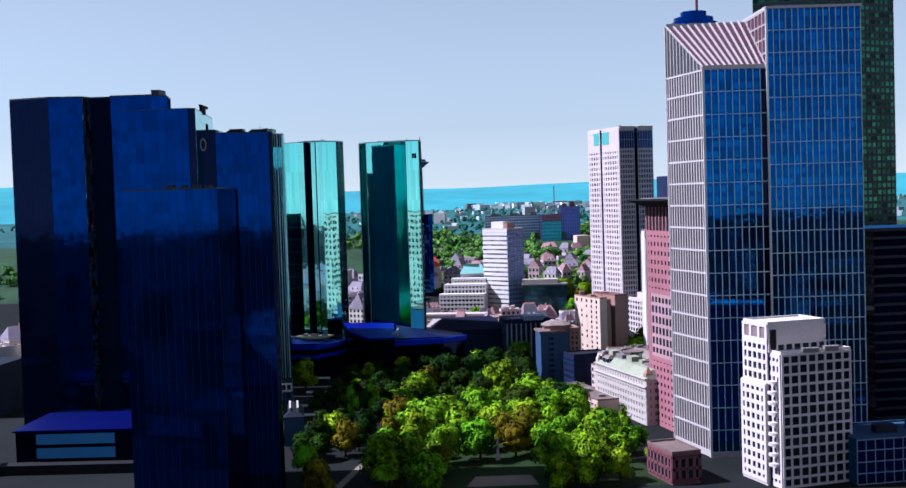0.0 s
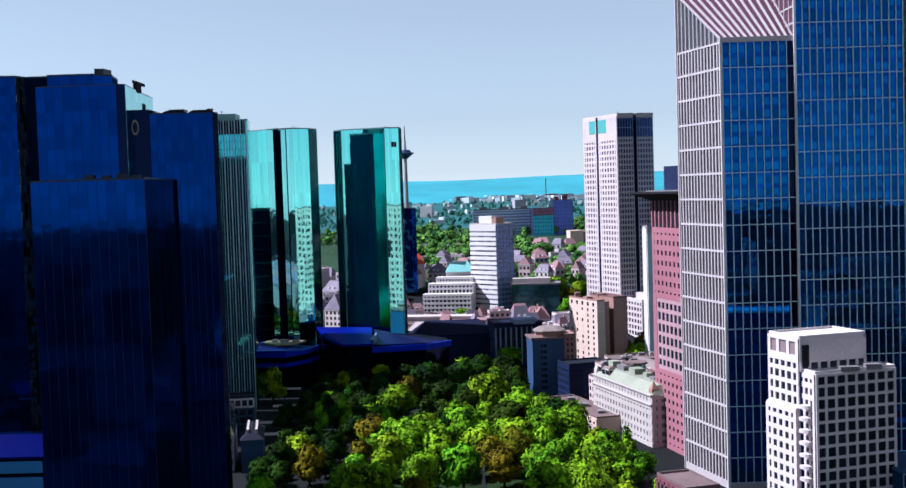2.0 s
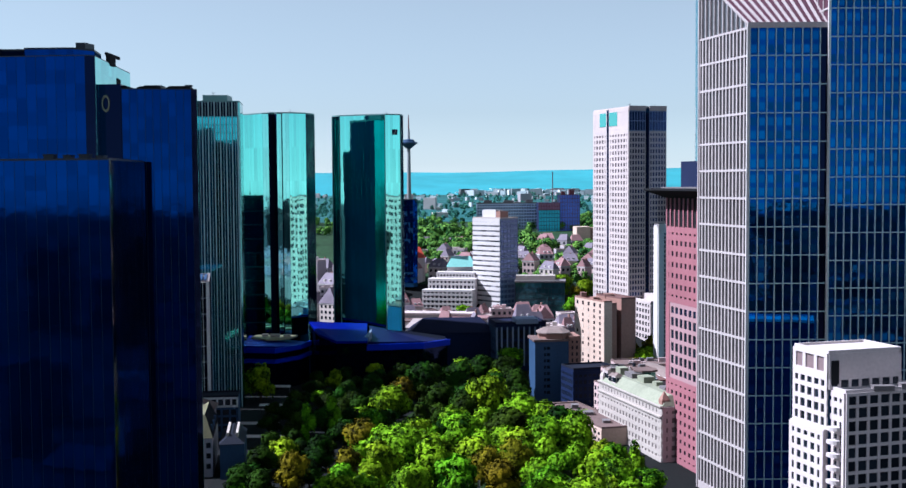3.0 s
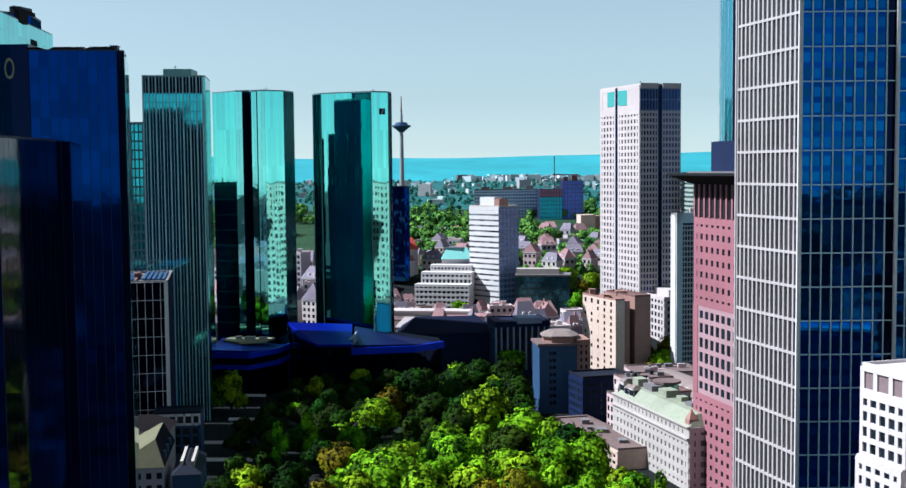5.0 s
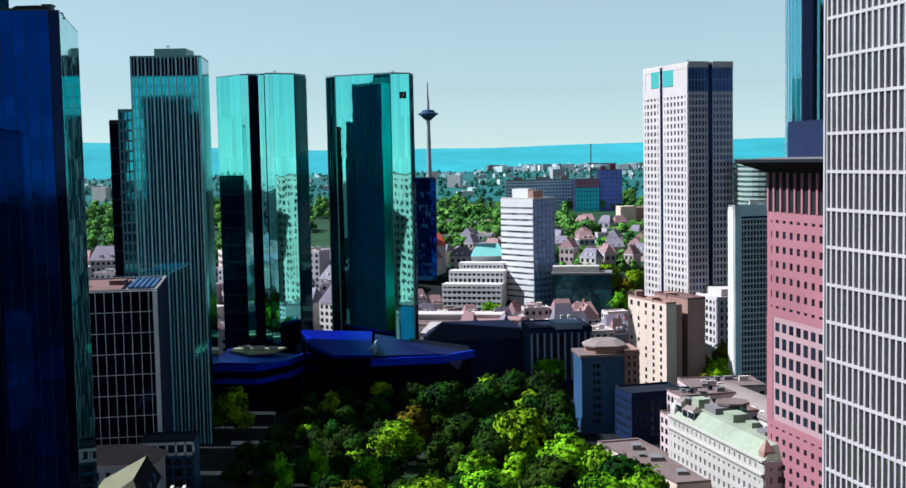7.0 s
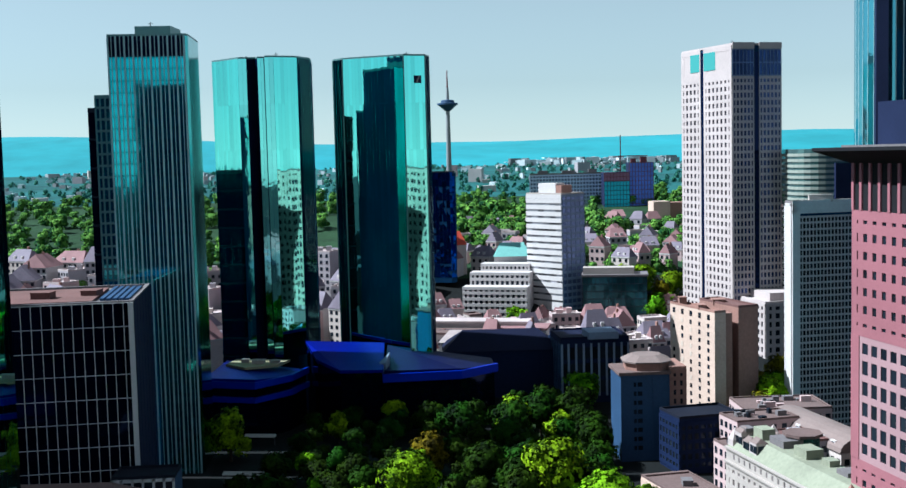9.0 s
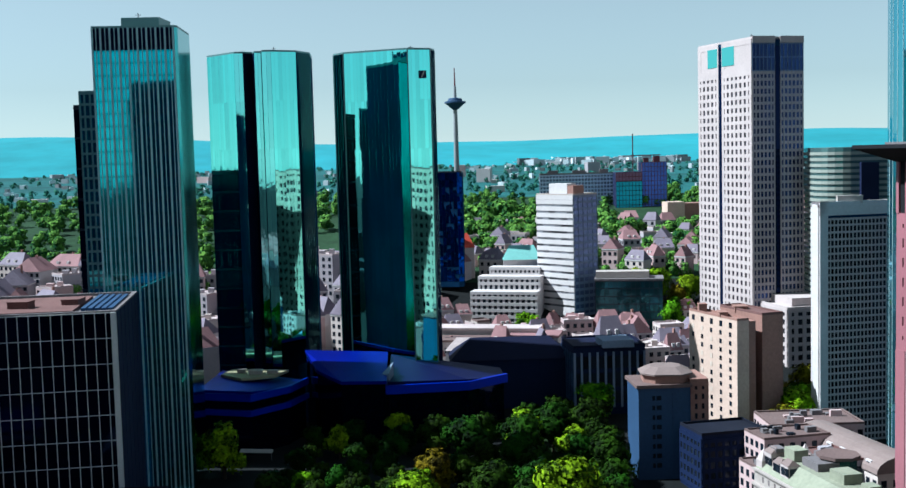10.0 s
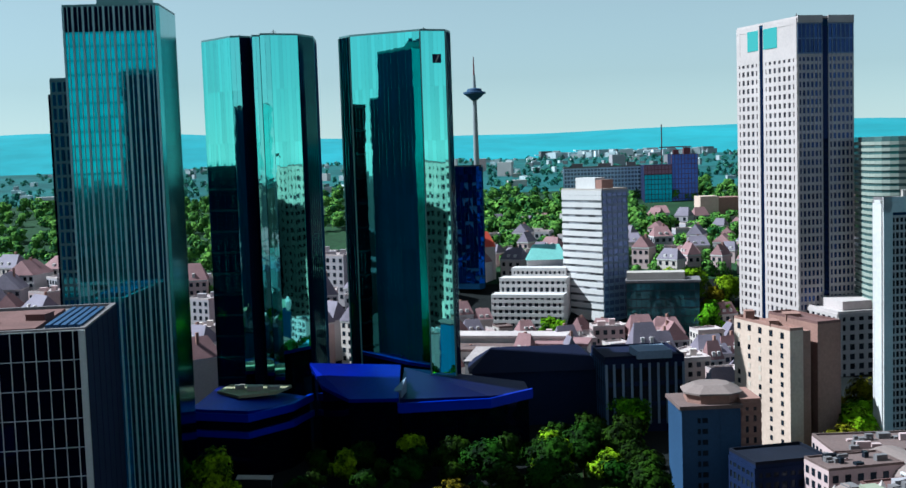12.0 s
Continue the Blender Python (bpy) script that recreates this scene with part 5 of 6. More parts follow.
def house(x, y, w, l, h, deg, roof="red", wall=None, windows=True):
    z = ground_z(y) - 1.5
    d = turn(deg)
    poly = rect(x, y, d, w, l)
    th = thing("town_house" if roof in ("red", "grey", "dark") else "city_building", x, y, z, HOUSE_LABEL[roof], "house" if roof in ("red", "grey", "dark") else "building", "town houses")
    wall = wall or M_HOUSE
    if roof in ("flat", "brown"):
        part("wall", prism(poly, z, z + h), wall, th)
        flat_roof(th, poly, z + h, M_ROOF_PALE if roof == "flat" else M_ROOF_BROWN)
        cx, cy = (poly[0][0] + poly[2][0]) / 2, (poly[0][1] + poly[2][1]) / 2
        if windows and w > 13:
            roof_units(th, [(cx - w * 0.3, cy - 1, w * 0.25, 3, 1.8), (cx + w * 0.08, cy + 1, w * 0.18, 2.5, 2.4)], z + h + 0.1, wall)
    else:
        rise = h * 0.35 + 1.5
        gabled(th, poly, z, z + h, rise, wall, {"red": M_ROOF_RED, "grey": M_ROOF_GREY, "dark": M_ROOF_DARK}[roof])
        if windows and y < 1030:
            n = (-d[1], d[0])
            k = (abs(x) * 7 + y) % 1
            cx, cy = x + d[0] * w * (0.35 + 0.3 * k) + n[0] * l * 0.55, y + d[1] * w * (0.35 + 0.3 * k) + n[1] * l * 0.55
            part("chimney", prism(rect(cx, cy, d, 0.9, 1.3), z + h + rise * 0.4, z + h + rise * (1.0 + 0.25 * k)), M_BROWN, th)
            bm = bmesh.new()
            for u, v in ((0.30, 0.06), (0.62, 0.06), (0.06, 0.40), (0.06, 0.68)):
                prism(rect(x + d[0] * w * u + n[0] * l * v, y + d[1] * w * u + n[1] * l * v, d, 1.5, 1.5), z + h, z + h + rise * 0.42, bm)
            part("dormer", bm, WALLS[1], th, kind="stuff")
            part("cornice", prism(rect(x - d[0] * 0.25 + d[1] * 0.25, y - d[1] * 0.25 - d[0] * 0.25, d, w + 0.5, l + 0.5), z + h - 0.7, z + h - 0.1), M_SLAB_W, th)
    if windows:
        window_rows(th, poly, z + 3, z + h - 0.5, M_WINDOW)
    return th


M_ROOF_PALE = surface("pale_flat_roof", (0.80, 0.66, 0.65), 0.9, 1.0, 0.06, 0.3)
WALLS = [surface("render_%s" % n, c, 0.85, 1.5, 0.08, 0.15) for n, c in (("cream", (0.95, 0.81, 0.75)), ("white", (1.0, 0.91, 0.90)), ("rose", (0.88, 0.64, 0.63)), ("grey", (0.62, 0.56, 0.60)))]

rng = random.Random(5)


def quarter(x0, x1, y0, y1, step, hmin, hmax, kinds, deg=15, size=(9, 16)):
    y = y0
    while y < y1:
        x = x0 + rng.uniform(0, step)
        while x < x1:
            w, l = rng.uniform(*size), rng.uniform(*size)
            if rng.random() < 0.88:
                house(x, y + rng.uniform(-4, 4), w, l, rng.uniform(hmin, hmax), deg + rng.uniform(-14, 14) + rng.choice((0, -35, -50)), rng.choice(kinds), rng.choice(WALLS))
            x += w + rng.uniform(2, step)
        y += step + 8


M_ROOF_SHADED = surface("shade_navy_roof", (0.008, 0.012, 0.05), 0.8, 2.0, 0.1, 0.3)
M_ROOF_VIVID = surface("bright_red_roof", (1.1, 0.16, 0.10), 0.7, 2.0, 0.1, 0.2)


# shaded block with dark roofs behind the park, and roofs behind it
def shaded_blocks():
    th = thing("shaded_city_block", 20, 770, 0, "shaded city block with steep roofs, shade put in colour", "building")
    # navy walls and roofs hold the towers' shade in their colour
    gabled(th, rect(-16, 776, turn(4), 50, 24), 0, 21, 8, M_WALL_SHADED, M_ROOF_SHADED)
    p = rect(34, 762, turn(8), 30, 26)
    part("wing", prism(p, 0, 28), M_WALL_SHADED, th)
    facade(th, p[0], p[1], 3, 26, 9, 3, M_WINDOW, M_SHADE_STONE, M_WALL_SHADED, 0.9, 0.4, 1.6, 0.25)
    facade(th, p[3], p[0], 3, 26, 7, 3, M_WINDOW, M_GREYBLUE, M_WALL_SHADED, 0.9, 0.4, 1.6, 0.25)
    flat_roof(th, p, 28, M_ROOF_SHADED)
    gabled(th, rect(-20, 797, turn(-9), 22, 12), 0, 22, 5, M_SLAB_W, M_ROOF_PALE)
    window_rows(th, rect(-20, 797, turn(-9), 22, 12), 12, 21.5, M_WINDOW)
    part("roof_cornice", prism(rect(46, 761, turn(8), 13, 14), 28, 31), M_SHADE_STONE, th)
    fb = thing("striped_flat_building", -25, 800, 0, "long low building with brown roofs and pale walls", "building")
    for i, (x, y, w, l, z) in enumerate(((-34, 806, 46, 14, 24), (-30, 822, 52, 12, 27), (8, 808, 22, 16, 25))):
        q = rect(x, y + 4, turn(-9), w, l)
        part("wall", prism(q, 0, z), M_SLAB_W, fb)
        part("roof", prism(rect(x - 0.5, y + 3.5, turn(-9), w + 1, l + 1), z, z + 1.0), (M_ROOF_BROWN, M_ROOF_PALE, M_ROOF_RED)[i], fb)
        m, length = wall_frame(q[0], q[1], z - 7)
        for k in range(int(length / 4)):
            child("window_pane", box_mesh(2.2, 0.1, 2.4, M_WINDOW), fb, m @ Matrix.Translation((1 + k * 4, 0, 2)))


shaded_blocks()
# towards the park
for args in ((34, 838, 14, 10, 22, 6, "flat"), (50, 836, 12, 12, 19, 10, "red"), (63, 830, 12, 12, 18, 12, "red"), (76, 812, 14, 13, 17, 15, "grey"), (44, 858, 16, 10, 15, 8, "flat"), (62, 850, 14, 12, 15, 12, "red"), (80, 842, 12, 10, 18, 14, "flat"), (92, 800, 14, 14, 14, 15, "grey"), (64, 790, 14, 14, 22, 12, "flat"), (78, 778, 12, 12, 20, 15, "flat"), (70, 742, 12, 10, 20, 15, "grey"), (-34, 846, 16, 10, 14, 2, "flat"), (-14, 848, 16, 10, 14, 2, "flat"), (6, 852, 14, 10, 14, 2, "flat")):
    house(*args[:6], roof=args[6], wall=WALLS[int(args[0]) % 4])
# towards the white block
for args in ((-64, 800, 12, 12, 30, 0, "flat"), (-66, 818, 12, 12, 36, 0, "flat"), (-24, 866, 10, 8, 12, 20, "grey"), (-10, 868, 9, 9, 12, 30, "flat"), (2, 870, 8, 8, 10, 20, "red"), (24, 872, 10, 8, 8, 25, "flat"), (-32, 880, 9, 9, 12, 20, "flat"), (-20, 884, 9, 8, 10, 10, "red"), (26, 822, 10, 9, 21, 25, "flat"), (40, 818, 9, 9, 20, 20, "flat"), (52, 816, 10, 10, 19, 20, "red"), (48, 800, 12, 9, 24, 15, "grey"), (88, 826, 11, 10, 18, 20, "flat"), (60, 866, 10, 9, 10, 20, "flat")):
    house(*args[:6], roof=args[6], wall=M_SLAB_W if args[0] < -50 else WALLS[int(args[0]) % 4])


def old_town():
    """Small bright houses crowded behind the shaded block."""
    r = random.Random(21)
    for i in range(52):
        y = r.uniform(798, 886)
        x = r.uniform(-44, 104)
        if (20 < x < 60 and y > 868) or (-16 < x < 30 and y > 872) or (46 < x < 92 and y > 862):
            continue
        house(x, y, r.uniform(6, 12), r.uniform(6, 11), r.uniform(9, 15) + (6 if y < 830 else 0), r.choice((-40, -25, 10, 15, 20)), r.choice(("flat", "red", "red", "grey", "brown")), r.choice((WALLS[0], WALLS[1], M_SLAB_W, M_STONE_W)))


old_town()
red = thing("town_house", -22, 946, 36, "rendered town house under a bright red roof", "house", "town houses")
gabled(red, rect(-24, 946, turn(20), 14, 11), 34, 55, 8, WALLS[0], M_ROOF_VIVID)


# long white rows, turquoise roof, low glass building
def low_offices():
    th = thing("white_terraced_block", -8, 892, 20, "white stepped block with dark window rows", "building")
    for i, (x, y, w, z0, z1) in enumerate(((-12, 893, 36, 16, 36), (-8, 902, 34, 20, 43), (-2, 910, 28, 24, 47))):
        q = rect(x, y + 5, turn(-13), w, 9)
        part("wall", prism(q, z0, z1), WALLS[1], th)
        facade(th, q[0], q[1], z0, z1, 12, 6, M_WINDOW, M_SLAB_W, M_SLAB_W, 1.2, 0.3, 1.6, 0.5, limit=0)
    tr = thing("turquoise_roofed_hall", 6, 921, 36, "hall with turquoise sheet roof", "building")
    gabled(tr, rect(6, 922, turn(2), 20, 12), 34, 50, 7.5, WALLS[1], M_TEALROOF)
    gl = thing("low_glass_offices", 55, 872, 16, "low dark teal glass office with pale roof", "building")
    q = rect(52.5, 882, turn(-6), 34, 16)
    part("block_body", prism(q, 12, 42), M_CORE, gl)
    facade(gl, q[0], q[1], 14, 42, 15, 7, M_SHADE_TEAL, M_DARK_FIN, M_DARK_FIN, 0.25, 0.15, 0.5, 0.16)
    facade(gl, q[3], q[0], 14, 42, 7, 7, M_SHADE_TEAL, M_DARK_FIN, M_DARK_FIN, 0.25, 0.15, 0.5, 0.16)
    part("roof_slab", prism(rect(52, 881.4, turn(-6), 35, 17), 42, 43), M_GREY, gl)
    part("roof_storey", prism(rect(53, 884, turn(-6), 27, 10), 43, 46.5), M_STONE_W, gl)
    bx = thing("brown_office_box", 122, 1080, 55, "brown and beige office box by the trees", "building")
    part("wall", prism(rect(118, 1085, turn(8), 12, 14), 50, 72), M_BEIGE, bx)
    part("wing", prism(rect(130, 1087, turn(8), 16, 14), 50, 71), M_BROWN, bx)


M_SHADE_TEAL = glazing("dim_teal_glass", (0.05, 0.16, 0.18), 0.7, 0.08, 0.03, 0.4)
low_offices()


# old houses at the foot of the lattice block
def corner_houses():
    th = thing("mansard_house", -126, 570, 0, "old town house with pinkish mansard roof", "house", "old corner houses")
    q = rect(-132, 570, turn(3), 38, 16)
    part("wall", prism(q, 0, 15), WALLS[3], th)
    gabled(th, q, 15, 16, 4.5, WALLS[2], M_ROOF_BROWN)
    m, length = wall_frame(q[0], q[1], 2)
    for c in range(10):
        for r in range(3):
            child("window_pane", box_mesh(1.5, 0.12, 2.6, M_WINDOW), th, m @ Matrix.Translation((1.2 + c * 3.6, 0, 0.5 + r * 4.2)))
    th = thing("mansard_house", -100, 556, 0, "town house with pale ochre hipped roof", "house", "old corner houses")
    q = rect(-100, 522, turn(8), 16.5, 36)
    part("wall", prism(q, 0, 15), WALLS[3], th)
    window_rows(th, q, 2, 14, M_WINDOW)
    eave = [Vector((*p, 15.0)) for p in rect(-100.4, 521.4, turn(8), 17.3, 37)]
    ridge = [eave[0].lerp(eave[1], 0.82).lerp(eave[3].lerp(eave[2], 0.82), f) + Vector((0, 0, 8.5)) for f in (0.10, 0.80)]
    # slopes turned from the sun have their shade put into a darker colour
    for name, mat, label, loop in (("roof_slope", M_OCHRE_ROOF, "pale ochre sheet slope", (eave[0], ridge[0], ridge[1], eave[3])), ("roof_slope", M_ROOF_DARK, "slope away from the sun, darkened for shade", (eave[1], eave[2], ridge[1], ridge[0])),
                                   ("roof_hip", M_OCHRE_ROOF, "pale ochre hip end", (eave[0], eave[1], ridge[0])), ("roof_hip", M_ROOF_DARK, "far hip end, darkened for shade", (eave[2], eave[3], ridge[1]))):
        bm = bmesh.new()
        bm.faces.new([bm.verts.new(v) for v in loop])
        bmesh.ops.solidify(bm, geom=bm.faces[:], thickness=0.25)
        part(name, bm, mat, th, label)
    side = (eave[2] - eave[1]).normalized()
    for k in range(3):
        b = eave[1] + side * (7 + k * 9)
        part("dormer", prism(rect(b.x - 2.6, b.y, turn(8), 2.2, 2.6), 14.6, 18.4), M_GREYBLUE, th)
    th = thing("low_office", -104, 578, 0, "small office with pale window frames and flat roof", "building", "old corner houses")
    q = rect(-104, 590, turn(6), 18, 12)
    part("wall", prism(q, 0, 18), M_GREYBLUE, th)
    facade(th, q[0], q[1], 2, 13.5, 5, 3, M_WINDOW, M_GREYBLUE, M_GREYBLUE, 0.9, 0.3, 0.9, 0.3)
    facade(th, q[0], q[1], 13.5, 18, 6, 1, M_WINDOW, M_LATTICE, M_LATTICE, 0.7, 0.3, 0.9, 0.3)
    flat_roof(th, q, 18, M_ROOF_DARK)
    th = thing("glass_roofed_hall", -86, 520, 0, "narrow hall with pale skylight strips", "building", "old corner houses")
    q = rect(-80, 520, turn(8), 9, 26)
    part("wall", prism(q, 0, 13), M_GREYBLUE, th)
    gabled(th, q, 13, 13.5, 3.5, M_GREYBLUE, M_ROOF_DARK)
    for k in (2.0, 5.5):
        part("skylight", prism(rect(-80 + k, 523, turn(8), 0.9, 20), 14.2, 17.2), M_STONE_W, th)


corner_houses()

# roofs by the beige block
def cluttered_roof(x, y, w, l, h, deg, wall, roof):
    """A low city building whose flat roof carries vents, ducts and skylights."""
    th = thing("city_building", x, y, 0, "old city building with cluttered brownish flat roof", "building", "town houses")
    d = turn(deg)
    n = (-d[1], d[0])
    poly = rect(x, y, d, w, l)
    part("wall", prism(poly, 0, h), wall, th)
    flat_roof(th, poly, h, roof, 0.7)
    window_rows(th, poly, 2, h - 1, M_WINDOW)
    r = random.Random(int(x * 13 + y))
    for i in range(11):
        u, v = r.uniform(0.05, 0.8) * w, r.uniform(0.08, 0.75) * l
        q = rect(x + d[0] * u + n[0] * v, y + d[1] * u + n[1] * v, d, r.uniform(1.0, 4.0), r.uniform(0.8, 2.5))
        name, mat = r.choice((("roof_vent", M_GREY), ("roof_house", wall), ("skylight", M_WINDOW), ("duct", M_GREY)))
        part(name, prism(q, h + 0.1, h + r.uniform(0.6, 2.2)), mat, th)


for args in ((78, 616, 16, 14, 17, 15), (95, 620, 14, 16, 18, 15), (84, 640, 22, 13, 20, 15), (91, 661, 30, 20, 19, 4)):
    cluttered_roof(*args, (WALLS[2], WALLS[2], WALLS[3])[int(args[1]) % 3], (M_ROOF_BROWN, M_ROOF_BROWN, M_RED_DECK)[int(args[0]) % 3])

def barrel_hall(x, y, w, l, h, deg):
    """A rose-coloured building under a low vaulted roof with dormers."""
    th = thing("vaulted_building", x, y, 0, "pale rose building under a low vaulted roof", "building")
    d = turn(deg)
    n = (-d[1], d[0])
    poly = rect(x, y, d, w, l)
    part("wall", prism(poly, 0, h), WALLS[0], th)
    window_rows(th, poly, 2, h - 1, M_WINDOW)
    bm = bmesh.new()
    arc = [(w * (0.5 - 0.54 * math.cos(math.pi * k / 10)), 4.6 * math.sin(math.pi * k / 10)) for k in range(11)]
    ends = [[bm.verts.new((x + d[0] * u + n[0] * v, y + d[1] * u + n[1] * v, h + z)) for u, z in arc] for v in (-0.4, l + 0.4)]
    for k in range(10):
        bm.faces.new((ends[0][k], ends[0][k + 1], ends[1][k + 1], ends[1][k]))
    bm.faces.new(ends[0])
    bm.faces.new(ends[1][::-1])
    part("vaulted_roof", bm, M_ROOF_ROSE, th)
    for v in range(4, int(l) - 4, 7):
        q = rect(x + d[0] * 0.4 + n[0] * v, y + d[1] * 0.4 + n[1] * v, d, 3.0, 2.6)
        dormer = part("dormer", prism(q, h, h + 2.8), WALLS[1], th)
        m, length = wall_frame(q[3], q[0], h + 0.6)
        child("dormer_window", box_mesh(1.4, 0.1, 1.7, M_WINDOW), dormer, m @ Matrix.Translation((0.6, 0, 0)))


barrel_hall(110, 616, 15, 46, 16, 15)
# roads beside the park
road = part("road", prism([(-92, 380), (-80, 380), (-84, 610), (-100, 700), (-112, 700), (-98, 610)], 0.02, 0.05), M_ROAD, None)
tagged(road, "shaded asphalt street beside the park", "road", kind="structure")
path = part("park_path", prism([(-50, 440), (-46.5, 440), (-33, 520), (-35, 520)], 0.03, 0.06), M_GRAVEL, None)
tagged(path, "pale gravel path in the park", "path", kind="structure")
plaza = part("park_plaza", prism([(2, 436), (30, 436), (28, 452), (6, 452)], 0.03, 0.06), M_GRAVEL, None)
tagged(plaza, "pale gravel square in the park", "path", kind="structure")
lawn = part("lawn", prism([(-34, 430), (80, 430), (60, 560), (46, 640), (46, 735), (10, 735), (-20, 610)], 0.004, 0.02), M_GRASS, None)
tagged(lawn, "mown green park lawn under trees", "lawn", kind="structure")
for k, (x, y, w) in enumerate(((-92, 604, 22), (-86, 646, 16), (-90, 698, 12), (-84, 577, 20))):
    ob = thing("market_awning", x, y, 0, "long pale awning beside the street", "awning", "street awnings")
    bm = prism([(x, y), (x + w, y - 1), (x + w, y + 1.6), (x, y + 2.6)], 3.2, 3.5, top=[3.4, 3.4, 4.0, 4.0])
    canopy = part("canopy", bm, M_STONE_W, ob)
    for px in (x + 0.4, x + w - 0.6):
        part("post", prism([(px, y + 0.6), (px + 0.15, y + 0.6), (px + 0.15, y + 0.75), (px, y + 0.75)], 0, 3.3), M_GREY, canopy)
statue = thing("park_monument", 16, 480, 0, "slim pale stone monument among the trees", "monument")
bm = bmesh.new()
add_box(bm, 15, 17, 479, 481, 0, 2.2)
add_box(bm, 15.4, 16.6, 479.4, 480.6, 2.2, 4.6)
part("plinth", bm, M_STONE_O, statue)
part("column", prism([(16 + 0.45 * math.cos(a * math.pi / 4), 480 + 0.45 * math.sin(a * math.pi / 4)) for a in range(8)], 4.6, 9.5), M_STONE_O, statue)

# ---------------------------------------------------------------- trees


def crown_mesh(seed, radius, height, leaves, leaf, mat, lobes=7, base=0.35):
    """Leaves on the skins of several lobes, so that the outline is uneven and has gaps."""
    r = np.random.RandomState(seed)
    centres = []
    for i in range(lobes):
        a = r.uniform(0, 2 * math.pi)
        k = r.uniform(0.15, 0.62) * radius
        z = height * (base + (1 - base) * r.uniform(0.12, 0.78))
        centres.append((k * math.cos(a), k * math.sin(a), z, radius * r.uniform(0.32, 0.58)))
    centres.append((0, 0, height * 0.76, radius * 0.5))
    cs = np.array(centres)
    pick = r.choice(len(cs), leaves, p=cs[:, 3] ** 2 / (cs[:, 3] ** 2).sum())
    n = r.normal(size=(leaves, 3))
    n /= np.linalg.norm(n, axis=1)[:, None]
    n[:, 2] = np.where(n[:, 2] < -0.5, -n[:, 2], n[:, 2])
    bumps = 1 + 0.30 * np.sin(n[:, 0] * 7 + pick) * np.sin(n[:, 1] * 6 + 2 * pick) + 0.1 * np.sin(n[:, 2] * 13 + pick)
    rad = cs[pick, 3] * bumps * r.uniform(0.90, 1.03, leaves)
    pos = cs[pick, :3] + n * rad[:, None] * np.array((1, 1, 0.9 * height / (2.2 * radius) if height > 2.2 * radius else 0.85))
    nn = n + r.normal(size=(leaves, 3)) * 0.2
    nn /= np.linalg.norm(nn, axis=1)[:, None]
    t1 = np.cross(nn, r.normal(size=(leaves, 3)))
    t1 /= np.linalg.norm(t1, axis=1)[:, None]
    t2 = np.cross(nn, t1)
    s = leaf * r.uniform(0.6, 1.25, leaves)[:, None]
    v = np.stack((pos - t1 * s - t2 * s * 0.6, pos + t1 * s - t2 * s * 0.5, pos + t1 * s * 0.7 + t2 * s * 0.7, pos - t1 * s * 0.6 + t2 * s * 0.6), 1).reshape(-1, 3)
    whole = pos - np.array((0, 0, height * 0.48))
    whole /= np.linalg.norm(whole, axis=1)[:, None]
    soft = np.repeat(n * 0.45 + whole * 0.55 + nn * 0.12, 4, 0)
    soft /= np.linalg.norm(soft, axis=1)[:, None]
    return v, np.arange(4 * leaves).reshape(-1, 4), soft


def tree_kind(seed, radius, height, mat, label, leaves=1500, leaf=0.55, lobes=7, base=0.3):
    th = thing("tree", 0, 0, -500, label, "tree", "park trees")
    v, q, soft = crown_mesh(seed, radius, height, leaves, leaf, mat, lobes, base)
    me = bpy.data.meshes.new("crown")
    me.from_pydata(v.tolist(), [], q.tolist())
    me.shade_smooth()
    me.normals_split_custom_set_from_vertices(soft.tolist())
    me.materials.append(mat)
    child("crown", me, th)
    bm = bmesh.new()
    r = random.Random(seed)

    def limb(a, b, r0, r1, n=6):
        a, b = Vector(a), Vector(b)
        ax = (b - a).normalized()
        u = ax.orthogonal().normalized()
        w = ax.cross(u)
        lo = [bm.verts.new(a + (u * math.cos(2 * math.pi * i / n) + w * math.sin(2 * math.pi * i / n)) * r0) for i in range(n)]
        hi = [bm.verts.new(b + (u * math.cos(2 * math.pi * i / n) + w * math.sin(2 * math.pi * i / n)) * r1) for i in range(n)]
        for i in range(n):
            bm.faces.new((lo[i], lo[(i + 1) % n], hi[(i + 1) % n], hi[i]))
        bm.faces.new(hi)
    limb((0, 0, -0.3), (0.1, 0, height * 0.4), radius * 0.075, radius * 0.055)
    limb((0.1, 0, height * 0.4), (0.2, 0.1, height * 0.8), radius * 0.055, radius * 0.02)
    for i in range(5):
        a = 2 * math.pi * (i + r.random()) / 5
        limb((0.1, 0, height * r.uniform(0.3, 0.45)), (radius * 0.55 * math.cos(a), radius * 0.55 * math.sin(a), height * r.uniform(0.55, 0.75)), radius * 0.035, radius * 0.012)
    me = bpy.data.meshes.new("trunk")
    bm.to_mesh(me)
    bm.free()
    me.materials.append(M_BARK)
    child("trunk", me, th)
    return th


